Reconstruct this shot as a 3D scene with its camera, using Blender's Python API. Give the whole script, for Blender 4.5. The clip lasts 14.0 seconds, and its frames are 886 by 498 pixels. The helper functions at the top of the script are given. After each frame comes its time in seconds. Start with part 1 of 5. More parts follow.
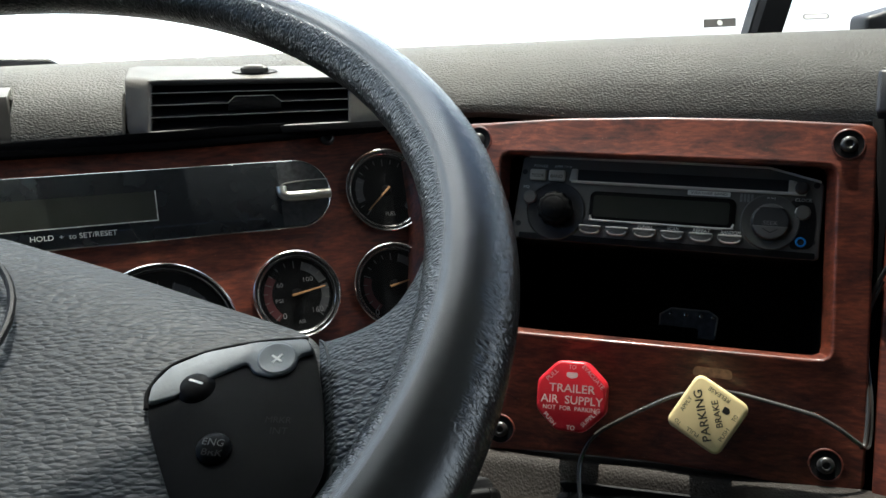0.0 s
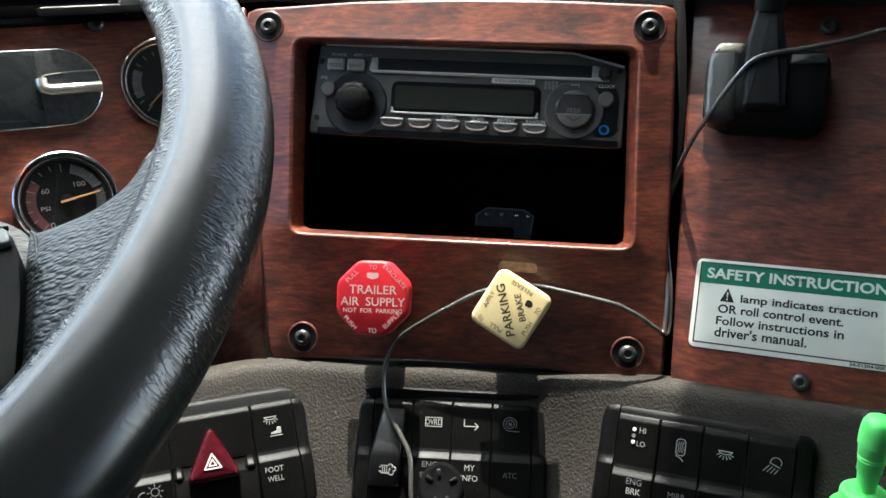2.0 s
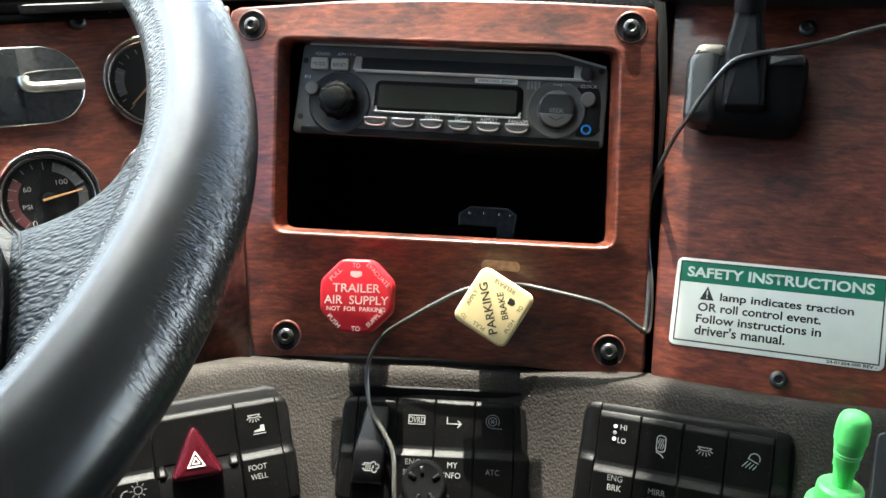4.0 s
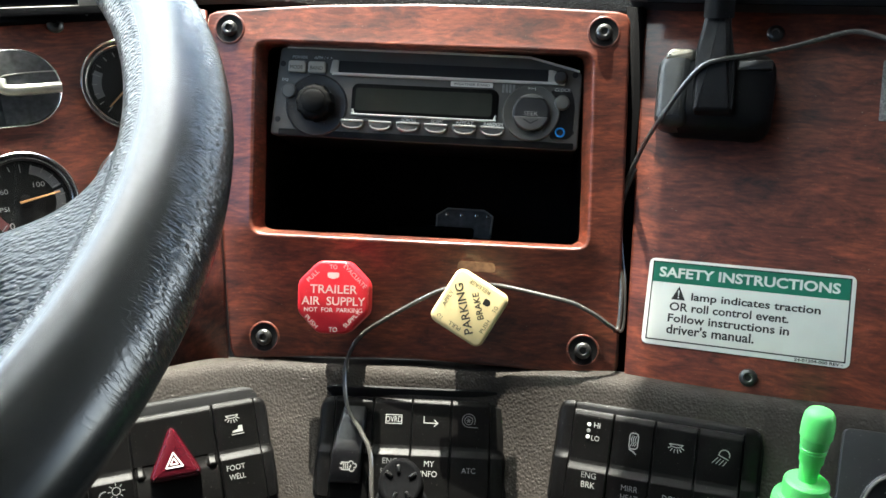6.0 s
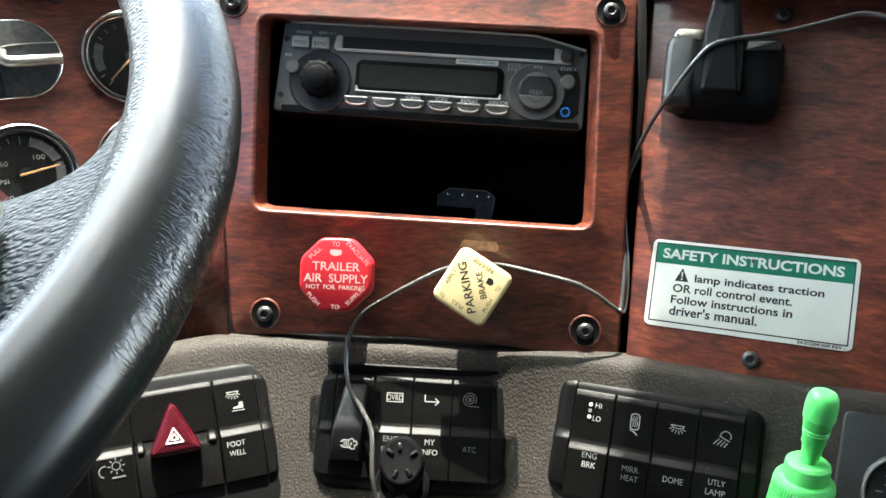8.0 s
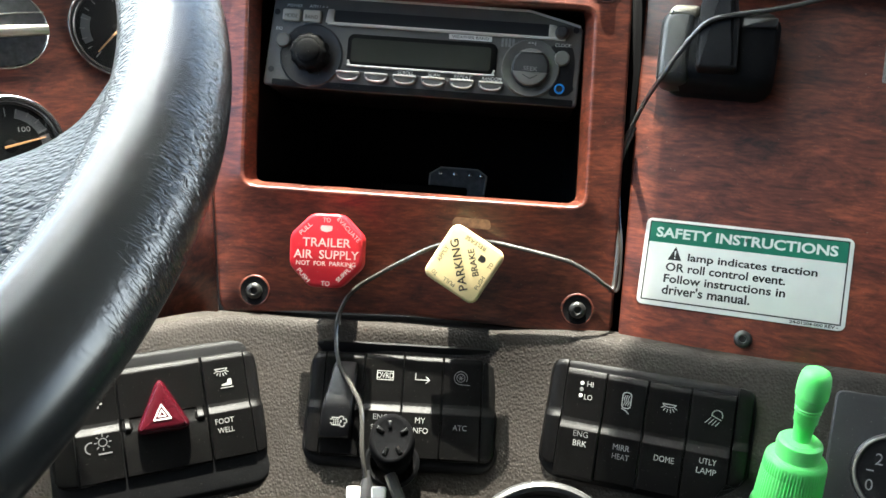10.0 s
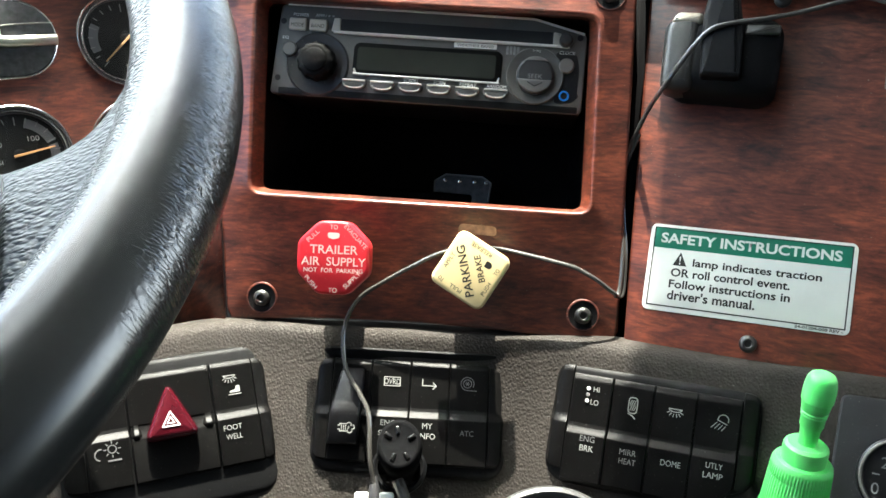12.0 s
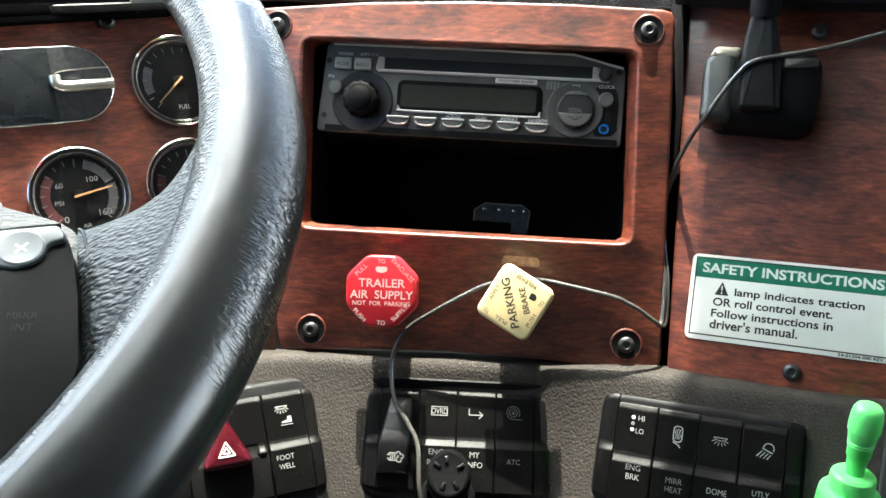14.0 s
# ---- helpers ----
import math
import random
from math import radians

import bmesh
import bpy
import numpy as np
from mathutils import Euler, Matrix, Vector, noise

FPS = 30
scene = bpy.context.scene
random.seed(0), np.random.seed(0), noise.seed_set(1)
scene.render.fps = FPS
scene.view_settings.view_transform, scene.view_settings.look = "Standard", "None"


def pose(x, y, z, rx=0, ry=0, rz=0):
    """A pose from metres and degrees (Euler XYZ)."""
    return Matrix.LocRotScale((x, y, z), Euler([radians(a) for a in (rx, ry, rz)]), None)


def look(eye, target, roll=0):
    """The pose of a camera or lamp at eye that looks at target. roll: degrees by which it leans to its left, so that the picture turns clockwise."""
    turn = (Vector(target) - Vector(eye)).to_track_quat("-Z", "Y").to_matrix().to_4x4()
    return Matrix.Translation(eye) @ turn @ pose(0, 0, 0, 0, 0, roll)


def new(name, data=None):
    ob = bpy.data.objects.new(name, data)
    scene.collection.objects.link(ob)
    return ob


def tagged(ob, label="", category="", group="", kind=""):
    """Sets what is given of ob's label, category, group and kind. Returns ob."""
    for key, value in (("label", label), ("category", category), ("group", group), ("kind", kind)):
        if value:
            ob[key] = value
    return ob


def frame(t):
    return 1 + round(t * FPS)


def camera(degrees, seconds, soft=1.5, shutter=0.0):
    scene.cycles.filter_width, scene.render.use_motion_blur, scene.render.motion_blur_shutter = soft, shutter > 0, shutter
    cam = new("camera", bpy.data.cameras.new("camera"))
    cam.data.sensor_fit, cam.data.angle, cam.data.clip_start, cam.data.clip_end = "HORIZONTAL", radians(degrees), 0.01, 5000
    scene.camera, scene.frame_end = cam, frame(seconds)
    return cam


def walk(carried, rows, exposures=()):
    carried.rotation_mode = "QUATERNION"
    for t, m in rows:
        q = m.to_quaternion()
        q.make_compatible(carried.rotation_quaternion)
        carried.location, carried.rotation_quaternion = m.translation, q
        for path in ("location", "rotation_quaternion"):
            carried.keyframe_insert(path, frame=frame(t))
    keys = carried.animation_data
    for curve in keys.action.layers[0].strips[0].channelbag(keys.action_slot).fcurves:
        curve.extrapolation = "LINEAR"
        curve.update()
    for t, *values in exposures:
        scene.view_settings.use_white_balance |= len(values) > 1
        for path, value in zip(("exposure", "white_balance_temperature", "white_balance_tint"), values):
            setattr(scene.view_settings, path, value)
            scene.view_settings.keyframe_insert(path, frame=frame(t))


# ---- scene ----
# ---- camera and its walk ----
cam = camera(54.56, 14.0)
PATH = [
    (0.0, 0.0000, 0.0001, 1.2000, 75.002, 2.501, -7.995),
    (0.5, 0.0034, 0.0064, 1.1939, 74.423, 1.831, -10.198),
    (1.0, 0.0127, 0.0102, 1.1849, 73.612, 1.333, -12.145),
    (1.3, 0.0204, 0.0148, 1.1869, 72.777, 1.650, -14.660),
    (1.5, 0.0302, 0.0132, 1.1802, 71.348, 1.757, -15.546),
    (1.7, 0.0323, 0.0221, 1.1768, 70.371, 1.418, -17.569),
    (2.0, 0.0390, 0.0199, 1.1729, 69.782, 1.414, -17.440),
    (2.5, 0.0381, 0.0202, 1.1720, 69.237, 1.217, -17.472),
    (3.0, 0.0378, 0.0214, 1.1705, 69.434, 1.060, -17.789),
    (5.5, 0.0399, 0.0097, 1.1794, 69.802, 0.908, -19.307),
    (6.0, 0.0397, 0.0111, 1.1760, 69.722, 0.712, -19.627),
    (6.5, 0.0400, 0.0129, 1.1750, 69.340, 0.498, -19.773),
    (7.0, 0.0408, 0.0141, 1.1742, 69.159, 0.327, -20.054),
    (7.5, 0.0438, 0.0125, 1.1762, 68.982, 0.234, -20.029),
    (8.0, 0.0353, 0.0138, 1.1720, 68.703, -0.112, -19.736),
    (8.5, 0.0347, 0.0150, 1.1705, 68.403, -0.336, -19.739),
    (9.0, 0.0354, 0.0175, 1.1654, 67.694, -0.666, -20.144),
    (11.5, 0.0325, 0.0145, 1.1653, 68.089, -0.761, -20.357),
    (12.0, 0.0308, 0.0147, 1.1662, 68.305, -0.540, -20.305),
    (12.2, 0.0279, 0.0124, 1.1685, 68.927, -0.162, -20.024),
    (12.3, 0.0263, 0.0114, 1.1769, 69.404, 0.365, -19.549),
    (12.4, 0.0181, 0.0066, 1.1888, 70.157, 1.459, -18.502),
    (12.5, 0.0177, 0.0061, 1.1866, 70.337, 1.973, -17.329),
    (12.6, 0.0221, 0.0144, 1.1850, 69.307, 1.592, -17.675),
    (12.7, 0.0251, 0.0195, 1.1807, 68.714, 1.083, -18.453),
    (12.8, 0.0283, 0.0143, 1.1847, 68.749, 1.177, -18.348),
    (13.0, 0.0275, 0.0037, 1.1884, 70.144, 2.207, -18.427),
    (13.5, 0.0223, 0.0148, 1.1777, 69.191, 0.996, -19.317),
    (14.0, 0.0188, 0.0120, 1.1802, 69.194, 0.709, -18.918),
]
EXPOSURES = [(0.0, 0.53, 5900, 4), (1.2, 0.7, 5900, 4), (2.0, 1.66, 6000, 4), (3.0, 2.15, 6100, 3), (6.0, 2.22, 6150, 3), (8.0, 2.46, 6150, 3), (12.0, 2.5, 6150, 3), (12.5, 2.2, 6050, 3), (13.0, 2.22, 6100, 3), (14.0, 2.42, 6150, 3)]
walk(cam, [(t, pose(x, y, z, rx, ry, rz)) for t, x, y, z, rx, ry, rz in PATH], EXPOSURES)

# ---- sky and sun ----
SUN = Vector((0.055, 0.287, 0.956)).normalized()
sky_world = bpy.data.worlds.new("sky")
scene.world = sky_world
sky_world.use_nodes = True
wn = sky_world.node_tree.nodes
sky = wn.new("ShaderNodeTexSky")
sky.sky_type = "NISHITA"
sky.sun_disc = False
sky.sun_elevation = math.asin(SUN.z)
sky.sun_rotation = math.atan2(SUN.x, SUN.y)
sky.air_density, sky.dust_density = 1.0, 2.0
wn["Background"].inputs["Strength"].default_value = 0.15
sky_world.node_tree.links.new(sky.outputs["Color"], wn["Background"].inputs["Color"])
sun_data = bpy.data.lights.new("sun", "SUN")
sun_data.energy, sun_data.angle, sun_data.color = 4.8, radians(0.6), (1.0, 0.91, 0.78)
sun = new("sun", sun_data)
sun.matrix_world = look(SUN * 6, (0, 0, 0))
# bright haze in the windscreen's opening
haze_data = bpy.data.lights.new("windscreen_sky", "AREA")
haze_data.shape, haze_data.size, haze_data.size_y = "RECTANGLE", 1.04, 0.94
haze_data.energy, haze_data.color = 4.8, (0.96, 0.99, 0.99)
haze = new("windscreen_sky", haze_data)
haze.matrix_world = pose(-0.26, 0.80, 1.54, -61.3, 0, 0)
# low bright sky in the passenger's side window
side_data = bpy.data.lights.new("side_window_sky", "AREA")
side_data.shape, side_data.size, side_data.size_y = "RECTANGLE", 0.70, 1.20
side_data.energy, side_data.color = 4.2, (1.0, 0.985, 0.94)
side_sky = new("side_window_sky", side_data)
side_sky.matrix_world = pose(1.53, 0.28, 1.42, 0, 90, 0)
# added unseen lamp overhead, put there to be mirrored in the wheel's rim and rails
overhead_data = bpy.data.lights.new("roof_hatch_sky", "AREA")
overhead_data.shape, overhead_data.size, overhead_data.size_y = "RECTANGLE", 0.46, 0.18
overhead_data.energy, overhead_data.color = 0.30, (0.94, 0.985, 1.0)
overhead_light = new("roof_hatch_sky", overhead_data)
overhead_light.matrix_world = pose(-0.11, 0.36, 1.949, 0, 0, 0)


# ---- materials ----
def shader(name, base, rough=0.5, metal=0.0, coat=0.0, coat_rough=0.05, ior=1.5, spread=0.12, scale=60.0, bump=0.0, bump_scale=900.0, sheen=0.0, specks=0.0):
    """A principled material whose colour and gloss wander at two scales, with fine relief."""
    m = bpy.data.materials.new(name)
    m.use_nodes = True
    t = m.node_tree
    b = t.nodes["Principled BSDF"]
    b.inputs["Metallic"].default_value = metal
    b.inputs["Coat Weight"].default_value = coat
    b.inputs["Coat Roughness"].default_value = coat_rough
    b.inputs["IOR"].default_value = ior
    b.inputs["Sheen Weight"].default_value = sheen
    co = t.nodes.new("ShaderNodeTexCoord")
    big = t.nodes.new("ShaderNodeTexNoise")
    big.inputs["Scale"].default_value, big.inputs["Detail"].default_value = scale, 6.0
    t.links.new(co.outputs["Object"], big.inputs["Vector"])
    ramp = t.nodes.new("ShaderNodeValToRGB")
    ramp.color_ramp.elements[0].position, ramp.color_ramp.elements[1].position = 0.3, 0.72
    ramp.color_ramp.elements[0].color = (*[c * (1 - spread) for c in base], 1)
    ramp.color_ramp.elements[1].color = (*[min(1, c * (1 + spread)) for c in base], 1)
    t.links.new(big.outputs["Fac"], ramp.inputs["Fac"])
    colour = ramp.outputs["Color"]
    if specks:
        dots = t.nodes.new("ShaderNodeTexNoise")
        dots.inputs["Scale"].default_value, dots.inputs["Detail"].default_value = 1100.0, 1.0
        t.links.new(co.outputs["Object"], dots.inputs["Vector"])
        cut = t.nodes.new("ShaderNodeMapRange")
        cut.inputs["From Min"].default_value, cut.inputs["From Max"].default_value = 0.73, 0.78
        cut.inputs["To Max"].default_value = specks
        t.links.new(dots.outputs["Fac"], cut.inputs["Value"])
        mix = t.nodes.new("ShaderNodeMix")
        mix.data_type = "RGBA"
        mix.inputs["B"].default_value = (0.45, 0.42, 0.38, 1)
        t.links.new(cut.outputs["Result"], mix.inputs["Factor"])
        t.links.new(colour, mix.inputs["A"])
        colour = mix.outputs["Result"]
    t.links.new(colour, b.inputs["Base Color"])
    wear = t.nodes.new("ShaderNodeMapRange")
    wear.inputs["To Min"].default_value, wear.inputs["To Max"].default_value = rough * 0.8, min(1, rough * 1.25)
    t.links.new(big.outputs["Fac"], wear.inputs["Value"])
    t.links.new(wear.outputs["Result"], b.inputs["Roughness"])
    if bump:
        fine = t.nodes.new("ShaderNodeTexNoise")
        fine.inputs["Scale"].default_value, fine.inputs["Detail"].default_value = bump_scale, 3.0
        t.links.new(co.outputs["Object"], fine.inputs["Vector"])
        bn = t.nodes.new("ShaderNodeBump")
        bn.inputs["Strength"].default_value, bn.inputs["Distance"].default_value = bump, 0.0005
        t.links.new(fine.outputs["Fac"], bn.inputs["Height"])
        t.links.new(bn.outputs["Normal"], b.inputs["Normal"])
    return m


def hide(name, base, cell=0.0022, depth=0.0007, rough=0.45, stretch=(1, 1, 1), spread=0.2, strength=0.8, turn=0.0, crease=0.35, specular=0.5):
    """Moulded or real leather: pebbles between creases, over a slow wander of tone."""
    m = shader(name, base, rough, spread=spread, scale=25.0)
    t = m.node_tree
    b = t.nodes["Principled BSDF"]
    co = t.nodes["Texture Coordinate"]
    mp = t.nodes.new("ShaderNodeMapping")
    mp.inputs["Scale"].default_value = stretch
    mp.inputs["Rotation"].default_value = (0, 0, turn)
    t.links.new(co.outputs["Object"], mp.inputs["Vector"])
    warp = t.nodes.new("ShaderNodeTexNoise")
    warp.inputs["Scale"].default_value = 1 / cell * 0.6
    t.links.new(mp.outputs["Vector"], warp.inputs["Vector"])
    add = t.nodes.new("ShaderNodeVectorMath")
    add.operation = "MULTIPLY_ADD"
    add.inputs[1].default_value = (cell * 0.9,) * 3
    t.links.new(warp.outputs["Color"], add.inputs[0])
    t.links.new(mp.outputs["Vector"], add.inputs[2])
    vor = t.nodes.new("ShaderNodeTexVoronoi")
    vor.feature = "SMOOTH_F1"
    vor.inputs["Scale"].default_value = 1 / cell
    vor.inputs["Smoothness"].default_value = crease
    t.links.new(add.outputs["Vector"], vor.inputs["Vector"])
    rise = t.nodes.new("ShaderNodeMapRange")
    rise.inputs["From Min"].default_value, rise.inputs["From Max"].default_value = 0.75, 0.05
    t.links.new(vor.outputs["Distance"], rise.inputs["Value"])
    pores = t.nodes.new("ShaderNodeTexNoise")
    pores.inputs["Scale"].default_value, pores.inputs["Detail"].default_value = 2.2 / cell, 2.0
    t.links.new(mp.outputs["Vector"], pores.inputs["Vector"])
    both = t.nodes.new("ShaderNodeMath")
    both.operation = "MULTIPLY_ADD"
    b.inputs["Specular IOR Level"].default_value = specular
    both.inputs[1].default_value = 0.12
    t.links.new(pores.outputs["Fac"], both.inputs[0])
    t.links.new(rise.outputs["Result"], both.inputs[2])
    bn = t.nodes.new("ShaderNodeBump")
    bn.inputs["Strength"].default_value, bn.inputs["Distance"].default_value = strength, depth
    t.links.new(both.outputs["Value"], bn.inputs["Height"])
    t.links.new(bn.outputs["Normal"], b.inputs["Normal"])
    return m


def burl(name):
    """Lacquered red-brown wood print with long wavering figure, dust and fine scratches."""
    m = bpy.data.materials.new(name)
    m.use_nodes = True
    t = m.node_tree
    b = t.nodes["Principled BSDF"]
    co = t.nodes.new("ShaderNodeTexCoord")
    mp = t.nodes.new("ShaderNodeMapping")
    mp.inputs["Scale"].default_value = (27.0, 84.0, 48.0)
    t.links.new(co.outputs["Object"], mp.inputs["Vector"])
    grain = t.nodes.new("ShaderNodeTexNoise")
    grain.inputs["Scale"].default_value, grain.inputs["Detail"].default_value = 1.0, 12.0
    grain.inputs["Roughness"].default_value, grain.inputs["Distortion"].default_value = 0.76, 0.8
    t.links.new(mp.outputs["Vector"], grain.inputs["Vector"])
    ramp = t.nodes.new("ShaderNodeValToRGB")
    e = ramp.color_ramp.elements
    e[0].position, e[0].color = 0.35, (0.030, 0.008, 0.006, 1)
    e[1].position, e[1].color = 0.72, (0.31, 0.080, 0.038, 1)
    mid = e.new(0.53)
    mid.color = (0.145, 0.034, 0.018, 1)
    t.links.new(grain.outputs["Fac"], ramp.inputs["Fac"])
    mp2 = t.nodes.new("ShaderNodeMapping")
    mp2.inputs["Scale"].default_value = (120.0, 520.0, 300.0)
    t.links.new(co.outputs["Object"], mp2.inputs["Vector"])
    fibre = t.nodes.new("ShaderNodeTexNoise")
    fibre.inputs["Scale"].default_value, fibre.inputs["Detail"].default_value = 1.0, 4.0
    t.links.new(mp2.outputs["Vector"], fibre.inputs["Vector"])
    dark = t.nodes.new("ShaderNodeMapRange")
    dark.inputs["From Min"].default_value, dark.inputs["From Max"].default_value = 0.35, 0.65
    dark.inputs["To Min"].default_value, dark.inputs["To Max"].default_value = 0.6, 1.18
    t.links.new(fibre.outputs["Fac"], dark.inputs["Value"])
    mul = t.nodes.new("ShaderNodeMix")
    mul.data_type, mul.blend_type = "RGBA", "MULTIPLY"
    mul.inputs["Factor"].default_value = 1.0
    t.links.new(ramp.outputs["Color"], mul.inputs["A"])
    t.links.new(dark.outputs["Result"], mul.inputs["B"])
    dust = t.nodes.new("ShaderNodeTexNoise")
    dust.inputs["Scale"].default_value, dust.inputs["Detail"].default_value = 900.0, 1.0
    t.links.new(co.outputs["Object"], dust.inputs["Vector"])
    cut = t.nodes.new("ShaderNodeMapRange")
    cut.inputs["From Min"].default_value, cut.inputs["From Max"].default_value = 0.74, 0.80
    cut.inputs["To Max"].default_value = 0.35
    t.links.new(dust.outputs["Fac"], cut.inputs["Value"])
    top = t.nodes.new("ShaderNodeMix")
    top.data_type = "RGBA"
    top.inputs["B"].default_value = (0.5, 0.4, 0.32, 1)
    t.links.new(cut.outputs["Result"], top.inputs["Factor"])
    t.links.new(mul.outputs["Result"], top.inputs["A"])
    t.links.new(top.outputs["Result"], b.inputs["Base Color"])
    b.inputs["Roughness"].default_value = 0.42
    b.inputs["Coat Weight"].default_value = 0.45
    b.inputs["Coat Roughness"].default_value = 0.15
    return m


def clear(name, tint=(1, 1, 1), rough=0.0):
    m = bpy.data.materials.new(name)
    m.use_nodes = True
    b = m.node_tree.nodes["Principled BSDF"]
    b.inputs["Base Color"].default_value = (*tint, 1)
    b.inputs["Transmission Weight"].default_value = 1.0
    b.inputs["Roughness"].default_value = rough
    b.inputs["IOR"].default_value = 1.45
    return m


def wrinkled(m, front=0.027):
    """Worn rim leather on its unrolled map (x along the rim, y round the tube, both in metres):
    pebbled creases on the inner side, a polished crest, fine cross wrinkles on the outer side."""
    t = m.node_tree
    b = t.nodes["Principled BSDF"]
    co = t.nodes["Texture Coordinate"]

    def node(kind, **given):
        n = t.nodes.new(kind)
        for key, value in given.items():
            n.inputs[key.replace("_", " ")].default_value = value
        return n

    def maths(op, a, c):
        n = t.nodes.new("ShaderNodeMath")
        n.operation = op
        for k, v in enumerate((a, c)):
            if isinstance(v, (int, float)):
                n.inputs[k].default_value = v
            else:
                t.links.new(v, n.inputs[k])
        return n.outputs["Value"]

    def ease(value, lo, hi, a=0.0, c=1.0):
        n = node("ShaderNodeMapRange", From_Min=lo, From_Max=hi, To_Min=a, To_Max=c)
        n.interpolation_type = "SMOOTHSTEP"
        t.links.new(value, n.inputs["Value"])
        return n.outputs["Result"]

    def creases(along, across, width, seed):
        warp = node("ShaderNodeTexNoise", Scale=260.0, Detail=2.0)
        t.links.new(co.outputs["UV"], warp.inputs["Vector"])
        bend = t.nodes.new("ShaderNodeVectorMath")
        bend.operation = "MULTIPLY_ADD"
        bend.inputs[1].default_value = (along * 1.6, across * 0.7, 0)
        t.links.new(warp.outputs["Color"], bend.inputs[0])
        t.links.new(co.outputs["UV"], bend.inputs[2])
        mp = node("ShaderNodeMapping", Location=(seed, seed * 0.7, 0), Scale=(1 / along, 1 / across, 1))
        t.links.new(bend.outputs["Vector"], mp.inputs["Vector"])
        vor = node("ShaderNodeTexVoronoi", Scale=1.0)
        vor.feature = "DISTANCE_TO_EDGE"
        t.links.new(mp.outputs["Vector"], vor.inputs["Vector"])
        return ease(vor.outputs["Distance"], 0.0, width)

    xyz = t.nodes.new("ShaderNodeSeparateXYZ")
    t.links.new(co.outputs["UV"], xyz.inputs["Vector"])
    ragged = node("ShaderNodeTexNoise", Scale=70.0, Detail=5.0)
    t.links.new(co.outputs["UV"], ragged.inputs["Vector"])
    y = maths("ADD", xyz.outputs["Y"], maths("MULTIPLY", maths("SUBTRACT", ragged.outputs["Fac"], 0.5), 0.016))
    inner = ease(xyz.outputs["Y"], front + 0.0095, front + 0.0125)
    outer = ease(y, front - 0.019, front - 0.003, 1.0, 0.0)
    grip = maths("MULTIPLY", ease(xyz.outputs["X"], -0.155, -0.060), ease(xyz.outputs["X"], 0.16, 0.26, 1.0, 0.0))
    outer = maths("MULTIPLY", outer, grip)
    worn = ease(xyz.outputs["X"], -0.20, -0.11, 0.4, 1.3)
    grain = maths("MULTIPLY", creases(0.0017, 0.0031, 0.34, 0.0), maths("MULTIPLY", inner, worn))
    wrinkle = maths("MULTIPLY", creases(0.0011, 0.0062, 0.22, 3.1), maths("MULTIPLY", outer, 0.75))
    mp = node("ShaderNodeMapping", Scale=(1 / 0.0030, 1 / 0.0046, 1))
    t.links.new(co.outputs["UV"], mp.inputs["Vector"])
    pit = node("ShaderNodeTexVoronoi", Scale=1.0)
    t.links.new(mp.outputs["Vector"], pit.inputs["Vector"])
    pits = maths("MULTIPLY", ease(pit.outputs["Distance"], 0.05, 0.13, 0.0, 1.0), maths("MULTIPLY", grip, 0.5))
    total = maths("ADD", maths("ADD", grain, wrinkle), pits)
    bn = node("ShaderNodeBump", Strength=0.9, Distance=0.00034)
    t.links.new(total, bn.inputs["Height"])
    t.links.new(bn.outputs["Normal"], b.inputs["Normal"])
    gloss = maths("ADD", maths("MULTIPLY", inner, 0.06), maths("MULTIPLY", ragged.outputs["Fac"], 0.06))
    t.links.new(maths("ADD", gloss, 0.23), b.inputs["Roughness"])
    return m


WOOD = burl("lacquered_wood")
PAD = hide("pad_grain", (0.082, 0.079, 0.070), cell=0.0012, depth=0.0006, rough=0.68, strength=0.8, crease=0.08, stretch=(0.7, 1.2, 1.2), turn=-0.5, specular=0.35)
BAND = hide("fascia_grain", (0.034, 0.029, 0.025), cell=0.0014, depth=0.0004, rough=0.72, stretch=(1, 1, 0.8), strength=0.65, crease=0.02, specular=0.22)
LEATHER = wrinkled(shader("wheel_leather", (0.009, 0.0098, 0.0098), 0.4, spread=0.25, scale=25.0))
SPOKE = hide("spoke_leather", (0.015, 0.018, 0.020), cell=0.0021, depth=0.0006, rough=0.4, stretch=(0.75, 1.3, 1), strength=1.0, turn=0.5, crease=0.28, specular=0.36)
HUB = hide("hub_grain", (0.013, 0.0155, 0.018), cell=0.0019, depth=0.0005, rough=0.5, stretch=(0.5, 1.15, 1), strength=0.7, crease=0.03, specular=0.22)
LEATHER.node_tree.nodes["Principled BSDF"].inputs["Specular IOR Level"].default_value = 0.65
BLACK = shader("black_plastic", (0.026, 0.026, 0.028), 0.38, bump=0.12, specks=0.25)
GLOSSY = shader("glossy_black", (0.008, 0.008, 0.009), 0.3, specks=0.2)
KNOB = shader("knob_black", (0.005, 0.005, 0.005), 0.42, ior=1.2, bump=0.1, specks=0.2)
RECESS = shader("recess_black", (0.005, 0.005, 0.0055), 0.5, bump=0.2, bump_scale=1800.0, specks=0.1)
KEY = shader("key_plastic", (0.0045, 0.0043, 0.0042), 0.36, ior=1.33, bump=0.15, bump_scale=2500.0, specks=0.1)
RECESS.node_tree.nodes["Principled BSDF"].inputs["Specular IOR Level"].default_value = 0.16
KEY.node_tree.nodes["Principled BSDF"].inputs["Specular IOR Level"].default_value = 0.23
# near-black without gloss: paints surfaces as if no light reached them
UNLIT_BLACK = shader("unlit_black", (0.004, 0.004, 0.0045), 0.9)
